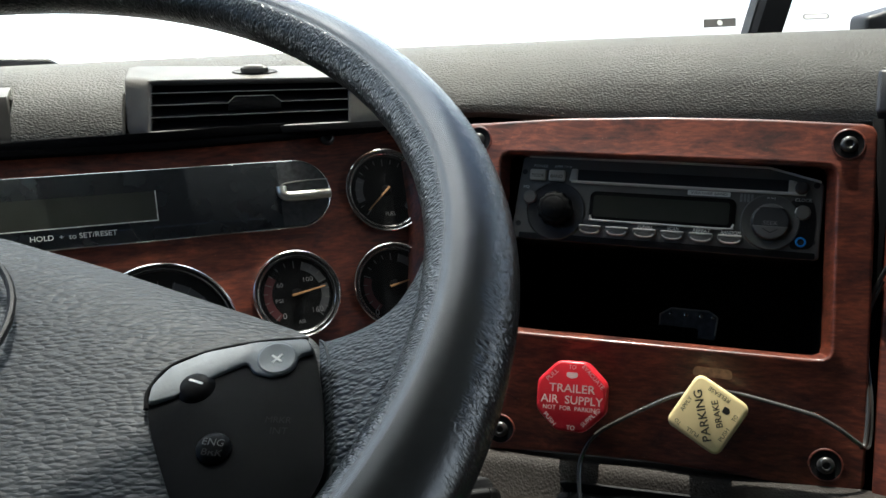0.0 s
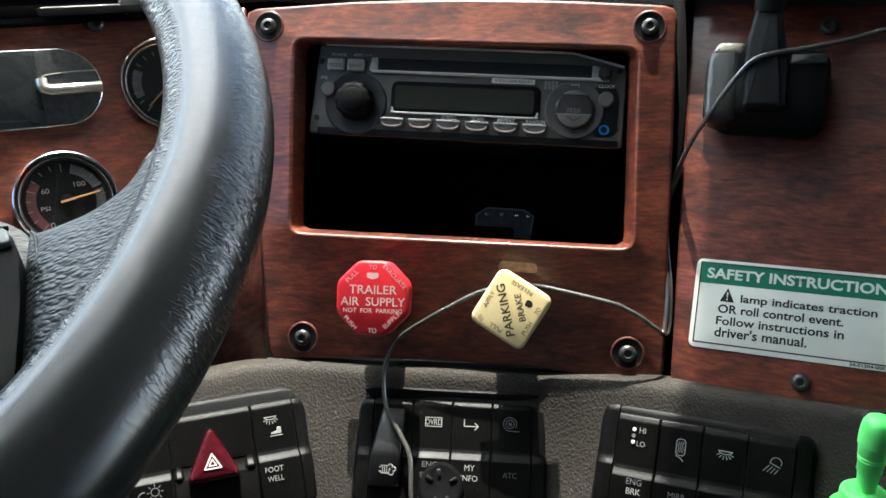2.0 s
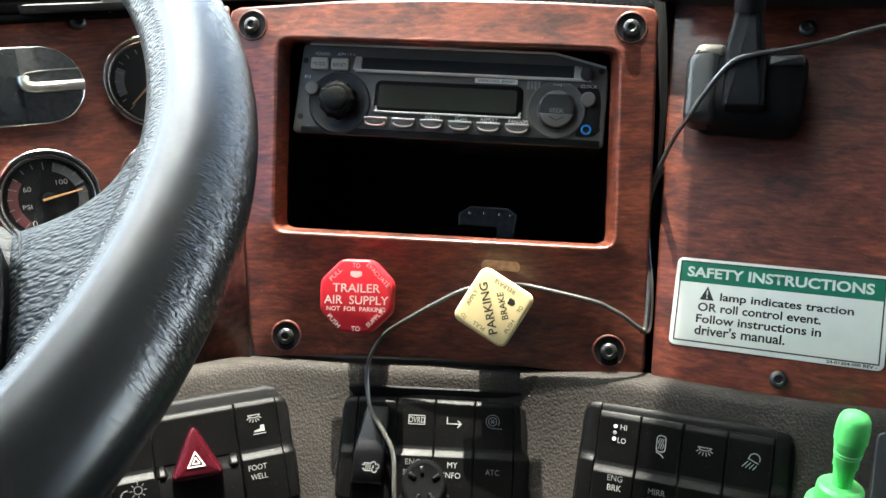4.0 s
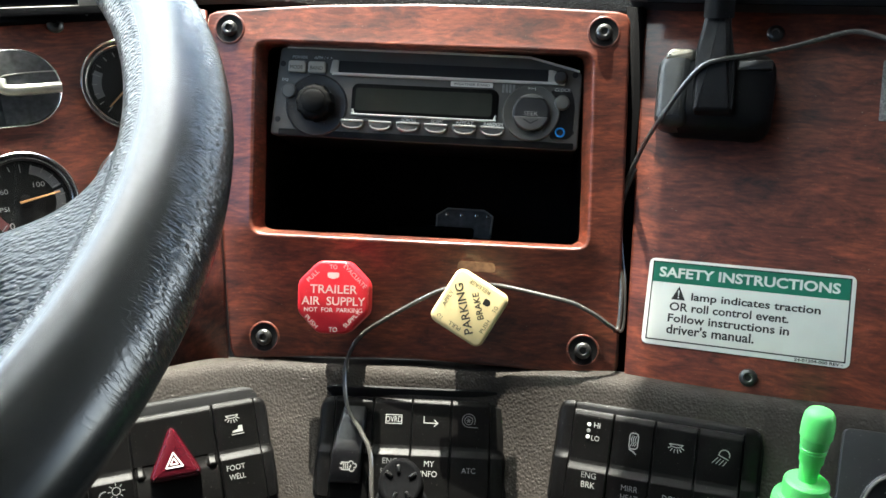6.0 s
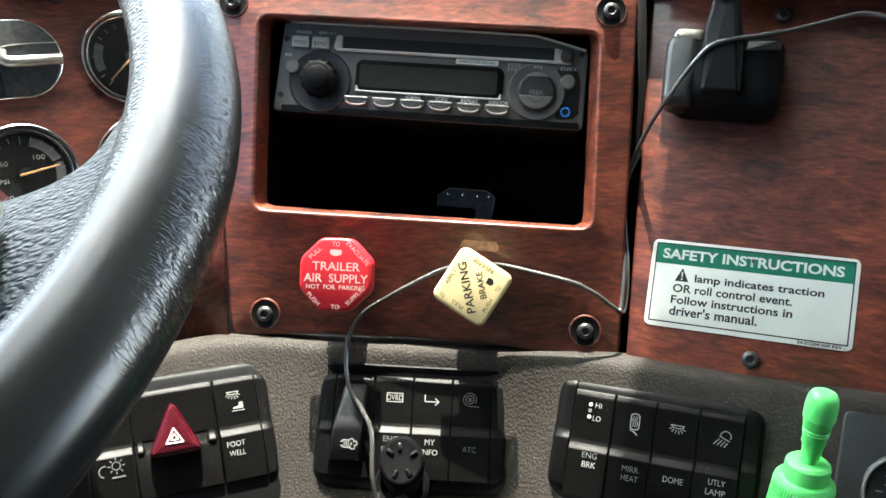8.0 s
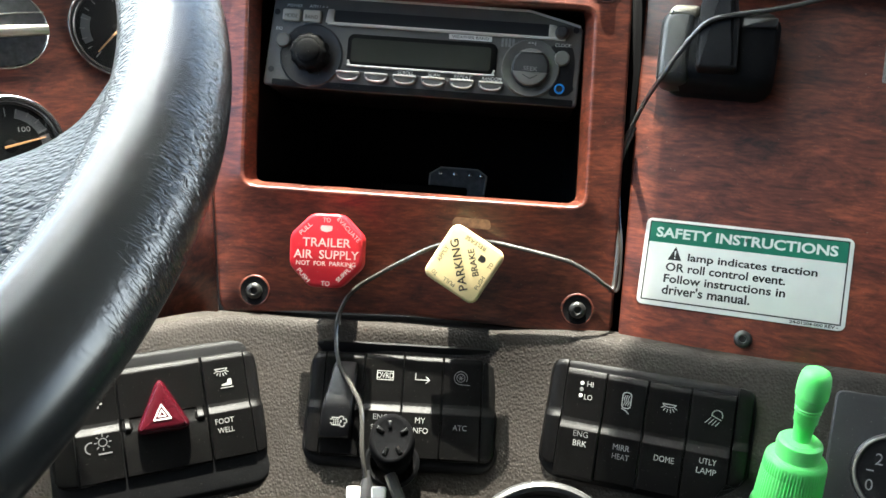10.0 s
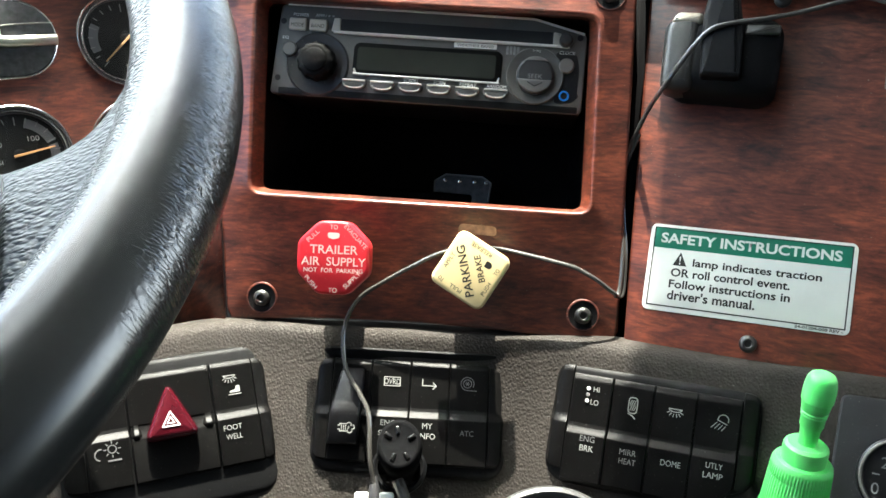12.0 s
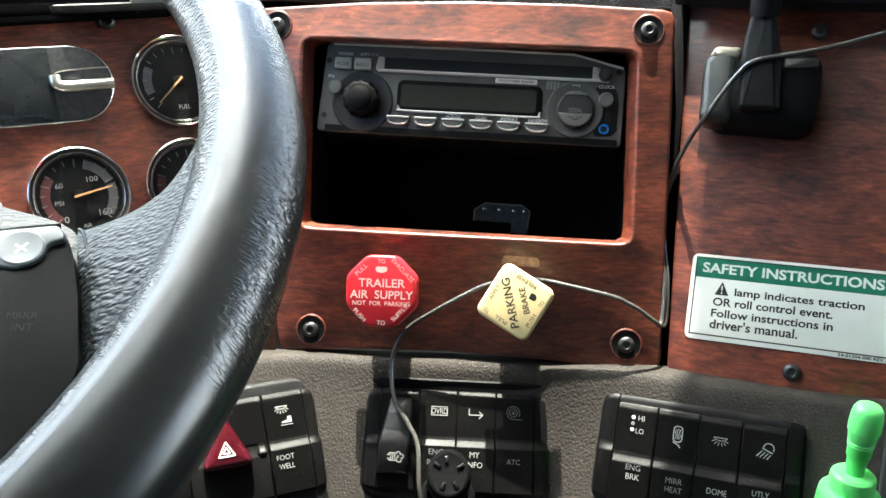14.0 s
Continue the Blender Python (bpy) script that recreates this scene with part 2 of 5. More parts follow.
UNLIT_BLACK.node_tree.nodes["Principled BSDF"].inputs["Specular IOR Level"].default_value = 0.05
DARK = shader("dark_cavity", (0.012, 0.012, 0.013), 0.6)
PEARL = shader("pearl_key", (0.17, 0.165, 0.155), 0.3, metal=0.3)
FACE = shader("radio_plastic", (0.098, 0.094, 0.086), 0.46, bump=0.1, bump_scale=2500.0, specks=0.3)
GREY = shader("grey_plastic", (0.17, 0.162, 0.148), 0.42, bump=0.12)
TAUPE = shader("vent_plastic", (0.13, 0.122, 0.108), 0.34, bump=0.12)
SILVER = shader("silver_key", (0.52, 0.49, 0.43), 0.28, metal=0.15)
# pale, mostly diffuse colour that paints the glint on chrome and metal edges
EDGE_GLINT = shader("edge_glint", (0.74, 0.72, 0.66), 0.25, metal=0.2, spread=0.05)
CHROME = shader("chrome", (0.92, 0.90, 0.86), 0.16, metal=1.0, spread=0.04)
CLIP = shader("dull_zinc", (0.22, 0.22, 0.22), 0.45, metal=0.3, spread=0.3, scale=300.0)
STEEL = shader("black_steel", (0.10, 0.098, 0.095), 0.32, metal=0.8)
RED = shader("red_plastic", (0.62, 0.018, 0.03), 0.33, spread=0.07, specks=0.3)
HAZARD = shader("hazard_red", (0.05, 0.002, 0.006), 0.25, spread=0.1, coat=0.3)
CREAM = shader("cream_plastic", (0.84, 0.67, 0.34), 0.38, spread=0.06, specks=0.15)
PRINT = shader("key_print", (0.40, 0.40, 0.38), 0.5, spread=0.15, scale=500.0)
PINK = shader("pink_print", (0.72, 0.56, 0.50), 0.5, spread=0.1, scale=300.0)
WHITE = shader("white_print", (0.75, 0.74, 0.70), 0.5, spread=0.05)
GHOST_KEY = shader("rubbed_print", (0.012, 0.012, 0.012), 0.6, spread=0.3, scale=400.0)
GHOST_KEY.node_tree.nodes["Principled BSDF"].inputs["Specular IOR Level"].default_value = 0.15
GHOST = shader("worn_print", (0.21, 0.21, 0.21), 0.5, spread=0.3, scale=400.0)
DIM = shader("dim_print", (0.13, 0.13, 0.13), 0.5, spread=0.3, scale=400.0)
INK = shader("black_print", (0.02, 0.018, 0.015), 0.5)
LABEL = shader("label_white", (0.74, 0.75, 0.70), 0.35, spread=0.03)
GREEN = shader("label_green", (0.015, 0.17, 0.10), 0.4, spread=0.05)
AMBER = shader("needle_orange", (0.38, 0.20, 0.08), 0.4, spread=0.04)
DIAL = shader("dial_black", (0.004, 0.0042, 0.0045), 0.6, ior=1.2)
BANDGREY = shader("dial_grey", (0.06, 0.062, 0.066), 0.5)
BANDRED = shader("dial_red", (0.06, 0.006, 0.008), 0.5)
LCD = shader("lcd_glass", (0.033, 0.035, 0.030), 0.12, spread=0.05)
BLUE = shader("blue_ring", (0.03, 0.22, 0.62), 0.3)
WIRE = shader("cable_rubber", (0.075, 0.071, 0.065), 0.25, coat=0.9, coat_rough=0.12)
GREENCAP = shader("green_bottle", (0.22, 0.95, 0.24), 0.38, spread=0.06)
GREENCAP.node_tree.nodes["Principled BSDF"].inputs["Subsurface Weight"].default_value = 0.6
GREENCAP.node_tree.nodes["Principled BSDF"].inputs["Subsurface Radius"].default_value = (0.008, 0.02, 0.01)
VELCRO = shader("velcro", (0.22, 0.21, 0.20), 0.9, bump=1.0, bump_scale=1500.0, spread=0.5, scale=900.0)
HEADLINER = shader("headliner", (0.07, 0.07, 0.07), 0.95, bump=0.2)
LINER = shader("cab_liner", (0.05, 0.049, 0.047), 0.85, spread=0.1, bump=0.2)
RUBBER = shader("floor_rubber", (0.03, 0.03, 0.03), 0.8, bump=0.3)
PAINT = shader("white_paint", (0.75, 0.75, 0.74), 0.3, coat=0.5, spread=0.03)
TARMAC = shader("pale_yard", (0.6, 0.59, 0.57), 0.9, spread=0.2, scale=2.0, bump=0.4, bump_scale=60.0)
# emission for the far slab, standing in for a brighter low sky
BACKDROP_GLOW = shader("backdrop_glow", (0.8, 0.8, 0.8), 0.9)
BACKDROP_GLOW.node_tree.nodes["Principled BSDF"].inputs["Emission Color"].default_value = (0.97, 0.99, 1.0, 1)
BACKDROP_GLOW.node_tree.nodes["Principled BSDF"].inputs["Emission Strength"].default_value = 1.0
GLASS = clear("window_glass", (0.97, 0.99, 0.98))
LENS = clear("lens_glass")
LEDGE = shader("brushed_ledge", (0.92, 0.88, 0.78), 0.34, metal=1.0, spread=0.05)
END_FILM = shader("clear_end_film", (0.035, 0.036, 0.038), 0.2, coat=0.5, coat_rough=0.08, spread=0.3, scale=300.0)
FILM = shader("smoked_film", (0.02, 0.022, 0.024), 0.07, coat=0.6, coat_rough=0.03)


# ---- builders (lengths in millimetres inside a thing) ----
def plane(o, yaw, tilt, roll=0):
    """Axes of a panel: x to the right along it, y up it, z out of it."""
    return pose(*o, 90 - tilt, 0, yaw) @ pose(0, 0, 0, 0, 0, roll)


def shift(u, v, w=0, roll=0):
    return pose(u / 1000, v / 1000, w / 1000, 0, 0, roll)


def thing(name, m, label, category, group="", kind=""):
    ob = new(name)
    ob.empty_display_size = 0.02
    ob.matrix_world = m
    return tagged(ob, label, category, group, kind)


def part(name, bm, material, parent=None, label="", smooth=35, m=None, metres=False):
    """Links a bmesh as one mesh object under a thing or a part."""
    if not metres:
        bmesh.ops.scale(bm, vec=(0.001,) * 3, verts=bm.verts)
    bmesh.ops.recalc_face_normals(bm, faces=bm.faces)
    me = bpy.data.meshes.new(name)
    bm.to_mesh(me)
    bm.free()
    me.materials.append(material)
    if smooth:
        me.polygons.foreach_set("use_smooth", [True] * len(me.polygons))
        me.set_sharp_from_angle(angle=radians(smooth))
    ob = new(name, me)
    if parent:
        ob.parent = parent
    if m:
        ob.matrix_basis = m
    return tagged(ob, label)


def rrect(w, h, r, cx=0, cy=0, n=5):
    pts = []
    for sx, sy, a0 in ((1, -1, -90), (1, 1, 0), (-1, 1, 90), (-1, -1, 180)):
        for i in range(n + 1):
            a = radians(a0 + 90 * i / n)
            pts.append((cx + sx * (w / 2 - r) + r * math.cos(a), cy + sy * (h / 2 - r) + r * math.sin(a)))
    return pts


def disc(r, n=32, cx=0, cy=0, a0=0):
    return [(cx + r * math.cos(radians(a0) + 2 * math.pi * i / n), cy + r * math.sin(radians(a0) + 2 * math.pi * i / n)) for i in range(n)]


def soft(corners, r, n=5):
    """A polygon with its corners rounded."""
    out = []
    k = len(corners)
    for i in range(k):
        p0, p1, p2 = (Vector(corners[j % k]) for j in (i - 1, i, i + 1))
        a, b = (p0 - p1), (p2 - p1)
        q = min(r, a.length * 0.45, b.length * 0.45)
        s, e = p1 + a.normalized() * q, p1 + b.normalized() * q
        for j in range(n + 1):
            f = j / n
            out.append(tuple((1 - f) ** 2 * s + 2 * f * (1 - f) * p1 + f * f * e))
    return out


def inset(outline, d):
    out, k = [], len(outline)
    area = sum(outline[i][0] * outline[(i + 1) % k][1] - outline[(i + 1) % k][0] * outline[i][1] for i in range(k))
    s = 1 if area > 0 else -1
    for i in range(k):
        p0, p1, p2 = (Vector(outline[j % k]) for j in (i - 1, i, i + 1))
        n1, n2 = Vector((-(p1 - p0).y, (p1 - p0).x)), Vector((-(p2 - p1).y, (p2 - p1).x))
        n = n1.normalized() + n2.normalized()
        n = n.normalized() if n.length > 1e-6 else n1.normalized()
        out.append(tuple(p1 + n * d * s))
    return out


def prism(outline, z0, z1, bev=0.0, bm=None, crown=0.0):
    """A slab of that outline from z0 to z1, its front edge rounded."""
    bm = bm or bmesh.new()
    levels = [(outline, z0), (outline, z1 - bev)]
    if bev:
        for a in (30, 60, 90):
            levels.append((inset(outline, bev * (1 - math.cos(radians(a)))), z1 - bev + bev * math.sin(radians(a))))
    rings = [[bm.verts.new((x, y, z)) for x, y in o] for o, z in levels]
    k = len(outline)
    for a, b in zip(rings, rings[1:]):
        for i in range(k):
            bm.faces.new((a[i], a[(i + 1) % k], b[(i + 1) % k], b[i]))
    bm.faces.new(rings[0][::-1])
    if crown:
        cx, cy = sum(v.co.x for v in rings[-1]) / k, sum(v.co.y for v in rings[-1]) / k
        c = bm.verts.new((cx, cy, z1 + crown))
        for i in range(k):
            bm.faces.new((rings[-1][i], rings[-1][(i + 1) % k], c))
    else:
        bm.faces.new(rings[-1])
    return bm


def rays(outline, c, n):
    """The outline seen from c, as n points at even angles."""
    out, k = [], len(outline)
    for j in range(n):
        a = 2 * math.pi * j / n
        dx, dy = math.cos(a), math.sin(a)
        best = 0
        for i in range(k):
            x1, y1 = outline[i][0] - c[0], outline[i][1] - c[1]
            x2, y2 = outline[(i + 1) % k][0] - c[0], outline[(i + 1) % k][1] - c[1]
            den = dx * (y2 - y1) - dy * (x2 - x1)
            if abs(den) < 1e-9:
                continue
            s = (x1 * (y2 - y1) - y1 * (x2 - x1)) / den
            f = (x1 * dy - y1 * dx) / den
            if s > 0 and -1e-6 <= f <= 1 + 1e-6:
                best = max(best, s)
        out.append((c[0] + dx * best, c[1] + dy * best))
    return out


def holed(outer, lip, hole, c, z0, z1, lip_z, back_z, bev=2.0, n=200):
    """A panel with an opening: rounded outer edge, and a lip that slopes into the hole."""
    bm = bmesh.new()
    o, l, h = rays(outer, c, n), rays(lip, c, n), rays(hole, c, n)
    rows = [(o, z0), (o, z1 - bev)]
    for a in (30, 60, 90):
        rows.append((inset(o, bev * (1 - math.cos(radians(a)))), z1 - bev + bev * math.sin(radians(a))))
    rows += [(inset(l, -2.2), z1), (inset(l, -1.2), z1 + 0.4), (l, z1 + 0.5), (inset(l, 0.6), z1 + 0.3), (inset(l, 1.1), z1 - 0.2), (inset(l, 1.5), z1 - 1.0), (inset(l, 1.8), z1 - 2.2), (h, lip_z), (h, back_z)]
    rings = [[bm.verts.new((x, y, z)) for x, y in q] for q, z in rows]
    for a, b in zip(rings, rings[1:]):
        for i in range(n):
            bm.faces.new((a[i], a[(i + 1) % n], b[(i + 1) % n], b[i]))
    return bm


def lathe(profile, n=40, bm=None, cx=0, cy=0, ribs=0, rib=0.0, rib_from=0.0):
    """Turns (radius, height) round z."""
    bm = bm or bmesh.new()
    rings = []
    for r, z in profile:
        if r < 1e-6:
            rings.append([bm.verts.new((cx, cy, z))])
        else:
            ring = []
            for i in range(n):
                a = 2 * math.pi * i / n
                q = r + (rib * math.cos(ribs * a) if ribs and r > rib_from else 0)
                ring.append(bm.verts.new((cx + q * math.cos(a), cy + q * math.sin(a), z)))
            rings.append(ring)
    for a, b in zip(rings, rings[1:]):
        for i in range(n):
            j = (i + 1) % n
            if len(a) == 1 and len(b) > 1:
                bm.faces.new((a[0], b[j], b[i]))
            elif len(b) == 1 and len(a) > 1:
                bm.faces.new((a[i], a[j], b[0]))
            elif len(a) > 1:
                bm.faces.new((a[i], a[j], b[j], b[i]))
    return bm


def glide(points, steps=8):
    """A smooth line through the points."""
    p = [Vector(q) for q in points]
    p = [2 * p[0] - p[1]] + p + [2 * p[-1] - p[-2]]
    out = []
    for i in range(1, len(p) - 2):
        for j in range(steps):
            t = j / steps
            out.append(0.5 * ((2 * p[i]) + (p[i + 1] - p[i - 1]) * t + (2 * p[i - 1] - 5 * p[i] + 4 * p[i + 1] - p[i + 2]) * t * t + (3 * p[i] - p[i - 1] - 3 * p[i + 1] + p[i + 2]) * t ** 3))
    return out + [p[-2]]


def sweep(line, r, n=10, bm=None):
    """A round cord along a line."""
    bm = bm or bmesh.new()
    rings, up = [], Vector((0.3, 0.2, 1)).normalized()
    for i, q in enumerate(line):
        d = (line[min(i + 1, len(line) - 1)] - line[max(i - 1, 0)]).normalized()
        s = d.cross(up).normalized()
        up = s.cross(d).normalized()
        rr = r(i / (len(line) - 1)) if callable(r) else r
        rings.append([bm.verts.new(q + rr * (math.cos(a) * s + math.sin(a) * up)) for a in (2 * math.pi * k / n for k in range(n))])
    for a, b in zip(rings, rings[1:]):
        for i in range(n):
            bm.faces.new((a[i], a[(i + 1) % n], b[(i + 1) % n], b[i]))
    bm.faces.new(rings[0][::-1])
    bm.faces.new(rings[-1])
    return bm


def loft(rows, bm=None):
    bm = bm or bmesh.new()
    g = [[bm.verts.new(q) for q in row] for row in rows]
    for a, b in zip(g, g[1:]):
        for i in range(len(a) - 1):
            bm.faces.new((a[i], a[i + 1], b[i + 1], b[i]))
    return bm


def thick(ob, mm):
    s = ob.modifiers.new("thickness", "SOLIDIFY")
    s.thickness, s.offset = mm / 1000, -1
    return ob


def box(w, h, d, cx=0, cy=0, cz=0, bev=0.0, bm=None):
    """A block with its long edges rounded."""
    return prism(rrect(w, h, min(bev * 1.2, w / 2.1, h / 2.1) if bev else 0.01, cx, cy, 3 if bev else 1), cz - d / 2, cz + d / 2, bev, bm)


def stroke(points, width, z0=0.0, z1=0.15, bm=None, closed=False):
    """A printed line of that width through points."""
    bm = bm or bmesh.new()
    pts = [Vector(p) for p in points] + ([Vector(points[0])] if closed else [])
    for a, b in zip(pts, pts[1:]):
        d = (b - a).normalized() * width * 0.3
        n = Vector((-(b - a).y, (b - a).x)).normalized() * width / 2
        q = [a - d + n, a - d - n, b + d - n, b + d + n]
        prism([tuple(v) for v in q], z0, z1, 0, bm)
    return bm


def words(text, parent, material, width, height, m, name="lettering", spacing=1.0, bold=0.0, lean=0.0):
    """Raised print of the built-in font, fitted to a width and cap height in millimetres, centred on m."""
    cu = bpy.data.curves.new("print", "FONT")
    cu.body, cu.align_x, cu.align_y = text, "CENTER", "CENTER"
    cu.size, cu.space_character, cu.offset, cu.extrude, cu.resolution_u, cu.shear = 1.0, spacing, bold, 0.0, 3, lean
    tmp = bpy.data.objects.new("print", cu)
    me = bpy.data.meshes.new_from_object(tmp)
    bpy.data.objects.remove(tmp)
    bpy.data.curves.remove(cu)
    xs = [v.co.x for v in me.vertices]
    ys = [v.co.y for v in me.vertices]
    cx, cy = (min(xs) + max(xs)) / 2, (min(ys) + max(ys)) / 2
    sx, sy = width / 1000 / (max(xs) - min(xs)), height / 1000 / (max(ys) - min(ys))
    for v in me.vertices:
        v.co = ((v.co.x - cx) * sx, (v.co.y - cy) * sy, 0.00012)
    me.name = name
    me.materials.clear()
    me.materials.append(material)
    ob = new(name, me)
    ob.parent, ob.matrix_basis = parent, m
    return ob


# Panels of the dash: each its own inclined plane
RA = plane((0.1819, 0.4595, 1.0405), -25.5, 21.7)
SI = plane((0.3277, 0.3493, 0.9858), -42.3, 27.8)
CL = plane((-0.0015, 0.5454, 1.0918), 15.2, 22.4, -2.2)
SWL = plane((0.0536, 0.4276, 0.9149), 5, 38, -2.6)
SWM = plane((0.1544, 0.4023, 0.9114), -20, 40, -2.8)
SWR = plane((0.2693, 0.3306, 0.9177), -40.2, 33, 0.7)
WHEEL = plane((-0.18903, 0.34506, 1.12291), -3.017, 64.254)
RADIO = RA @ shift(2.2, 53, -11, -2.4)


def at(m, u, v, w=0):
    return m @ Vector((u / 1000, v / 1000, w / 1000))

# ---- the setting: yard, cab shell, glass ----
def slab(name, x0, x1, y0, y1, z0, z1, material, label):
    bm = box(x1 - x0, y1 - y0, z1 - z0, (x0 + x1) / 2, (y0 + y1) / 2, (z0 + z1) / 2, 0.01)
    return tagged(part(name, bm, material, None, label, metres=True), kind="structure")


slab("ground", -1500, 1500, -1500, 1500, -1.5, -1.3, TARMAC, "pale sunlit concrete yard outside the truck")
slab("backdrop", -900, 900, 600, 604, -1.5, 190, BACKDROP_GLOW, "glowing slab added to whiten the low sky")
slab("floor", -0.8, 1.5, -1.5, 1.0, -0.06, 0.0, RUBBER, "black rubber cab floor")
# unseen front edge is stepped to cast shade on wheel, hub and side panel
shading_roof = [(-0.8, -1.5), (1.5, -1.5), (1.5, 0.96), (0.92, 0.95), (0.364, 0.684), (0.312, 0.655), (0.17, 0.575), (0.14, 0.70), (0.065, 0.72), (0.05, 0.64), (0.044, 0.545), (0.02, 0.536), (-0.01, 0.521), (-0.035, 0.508), (-0.08, 0.487), (-0.8, 0.475)]
tagged(part("ceiling", prism(shading_roof, 1.955, 2.03, 0.0), HEADLINER, None, "grey fabric cab headliner, its unseen front edge cut to block sun", metres=True), kind="structure")
# unseen frame added round the overhead lamp; the ceiling has no opening here
glow_frame = thing("window_3", pose(-0.11, 0.36, 1.95), "unseen frame added round the overhead lamp", "roof hatch", kind="structure")
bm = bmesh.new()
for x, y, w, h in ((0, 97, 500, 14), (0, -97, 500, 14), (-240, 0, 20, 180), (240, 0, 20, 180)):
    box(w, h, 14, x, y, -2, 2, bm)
part("window_frame", bm, BLACK, glow_frame, "black frame of the added lamp")
slab("wall_rear", -0.8, 1.5, -1.56, -1.5, 0.0, 1.955, LINER, "grey trimmed rear wall of the cab")
slab("wall_front", -0.8, 1.5, 1.0, 1.06, 0.0, 1.08, LINER, "firewall under the windscreen")
# unseen left opening is kept small to hold side light off the dash
for name, x0, x1, sill, back in (("wall_left", -0.86, -0.8, 1.2, -0.1), ("wall_right", 1.5, 1.56, 1.05, -0.5)):
    bm = bmesh.new()
    for y0, y1, z0, z1 in ((-1.5, 1.0, 0.0, sill), (-1.5, back, sill, 1.955), (back, 0.54, 1.78, 1.955)):
        box(x1 - x0, y1 - y0, z1 - z0, (x0 + x1) / 2, (y0 + y1) / 2, (z0 + z1) / 2, 0.0, bm)
    tagged(part(name, bm, LINER, None, "grey cab side with a window opening", metres=True), kind="structure")

BASE, HEAD = Vector((0, 1.0, 1.10)), Vector((0, 0.54, 1.94))
for name, x0, x1 in (("window_1", -0.78, 0.492), ("window_2", 0.524, 1.48)):
    win = thing(name, Matrix(), "clear flat windscreen half, blown out by daylight", "windscreen", kind="structure")
    bm = prism([(x0, 0), (x1, 0), (x1, (HEAD - BASE).length), (x0, (HEAD - BASE).length)], -0.0025, 0.0025)
    pane = part("pane", bm, GLASS, win, m=pose(0, BASE.y, BASE.z, 118.7, 0, 0), metres=True, smooth=0)
    pane.visible_shadow = False
    bm = bmesh.new()
    for x in (x0, x1):
        sweep([BASE + Vector((x, 0, 0)), HEAD + Vector((x, 0, 0))], 0.006, 6, bm)
    part("window_seal", bm, BLACK, win, "black rubber seal", metres=True)
for x, w in ((-0.79, 0.03), (0.508, 0.019), (1.49, 0.03)):
    rows = [[BASE + Vector((x + a * w, b, 0)), HEAD + Vector((x + a * w, b, 0))] for a, b in ((-1, -0.006), (-0.8, -0.014), (0.8, -0.014), (1, -0.006), (1, 0.02), (-1, 0.02), (-1, -0.006))]
    tagged(part("windscreen_pillar", loft(rows), BLACK, None, "dark windscreen pillar", metres=True), category="pillar", kind="structure")

# ---- dash pad ----
PAD_LINE = [(-0.80, 0.545), (-0.45, 0.558), (-0.25, 0.564), (-0.11, 0.566), (0.0146, 0.563), (0.095, 0.553), (0.16, 0.535), (0.215, 0.514), (0.287, 0.480), (0.325, 0.460), (0.388, 0.412), (0.46, 0.34), (0.56, 0.28), (0.75, 0.24), (1.45, 0.24)]
PAD_SECTION = [(0.020, 1.136), (0.004, 1.137), (-0.001, 1.141), (0.000, 1.146), (0.006, 1.154), (0.015, 1.163), (0.027, 1.171), (0.042, 1.177), (0.062, 1.1805), (0.095, 1.181), (0.16, 1.176), (0.30, 1.155), (0.40, 1.125)]


def pad_rows():
    line = glide([(x, y, 0) for x, y in PAD_LINE], 24)
    rows = []
    for i, q in enumerate(line):
        d = (line[min(i + 1, len(line) - 1)] - line[max(i - 1, 0)]).normalized()
        n = Vector((-d.y, d.x, 0))
        row = []
        for a, z in PAD_SECTION:
            if a < 0.05:
                a -= 0.0065 * max(0, min(1, (0.09 - q.x) / 0.03)) * (1 - max(a, 0) / 0.05)
            if -0.124 < q.x < 0.045 or q.x < -0.196:
                a = max(a, 0.017)  # hollow behind the vent
            if q.x < -0.1 and z < 1.15:
                z -= 0.007 * min(1, (-0.1 - q.x) / 0.03)
            if q.x > 0.1 and z < 1.15:
                z -= 0.010 * min(1, (q.x - 0.1) / 0.1)
            e = q + n * min(a, 0.07) + Vector((0, max(0, a - 0.07), 0))
            row.append((e.x, min(e.y, 0.995), z))
        rows.append(row)
    return rows


pad = thing("dash_pad", Matrix(), "grey-brown grained soft dash pad under the windscreen", "dashboard")
thick(part("cover", loft(pad_rows()), PAD, pad, metres=True), 3)
tagged(pad, kind="structure")


# ---- wood panels ----
def bolt(parent, u, v, w=0.0, well=True):
    if well:
        part("bolt_well", lathe([(0, w + 0.25), (7.6, w + 0.25), (8.1, w + 0.4)], 40, cx=u, cy=v), RECESS, parent, "dark countersunk well")
        part("well_rim", lathe([(7.7, w + 0.2), (8.0, w + 0.4), (8.4, w + 0.45), (8.9, w + 0.25), (9.4, w - 0.2)], 48, cx=u, cy=v), WOOD, parent)
    part("bolt", lathe([(4.6, w), (4.6, w + 1.0), (4.3, w + 1.8), (3.4, w + 2.5), (2.3, w + 2.7), (2.0, w + 2.5), (1.8, w + 0.9), (0, w + 0.9)], 24, cx=u, cy=v), STEEL, parent, "black socket-head bolt")


fascia = thing("instrument_panel", CL, "glossy red-brown burl wood instrument panel with round gauges", "dashboard panel")
cluster_outline = soft([(-360, -112), (64, -112), (66, 50), (-100, 40), (-360, 38)], 3)
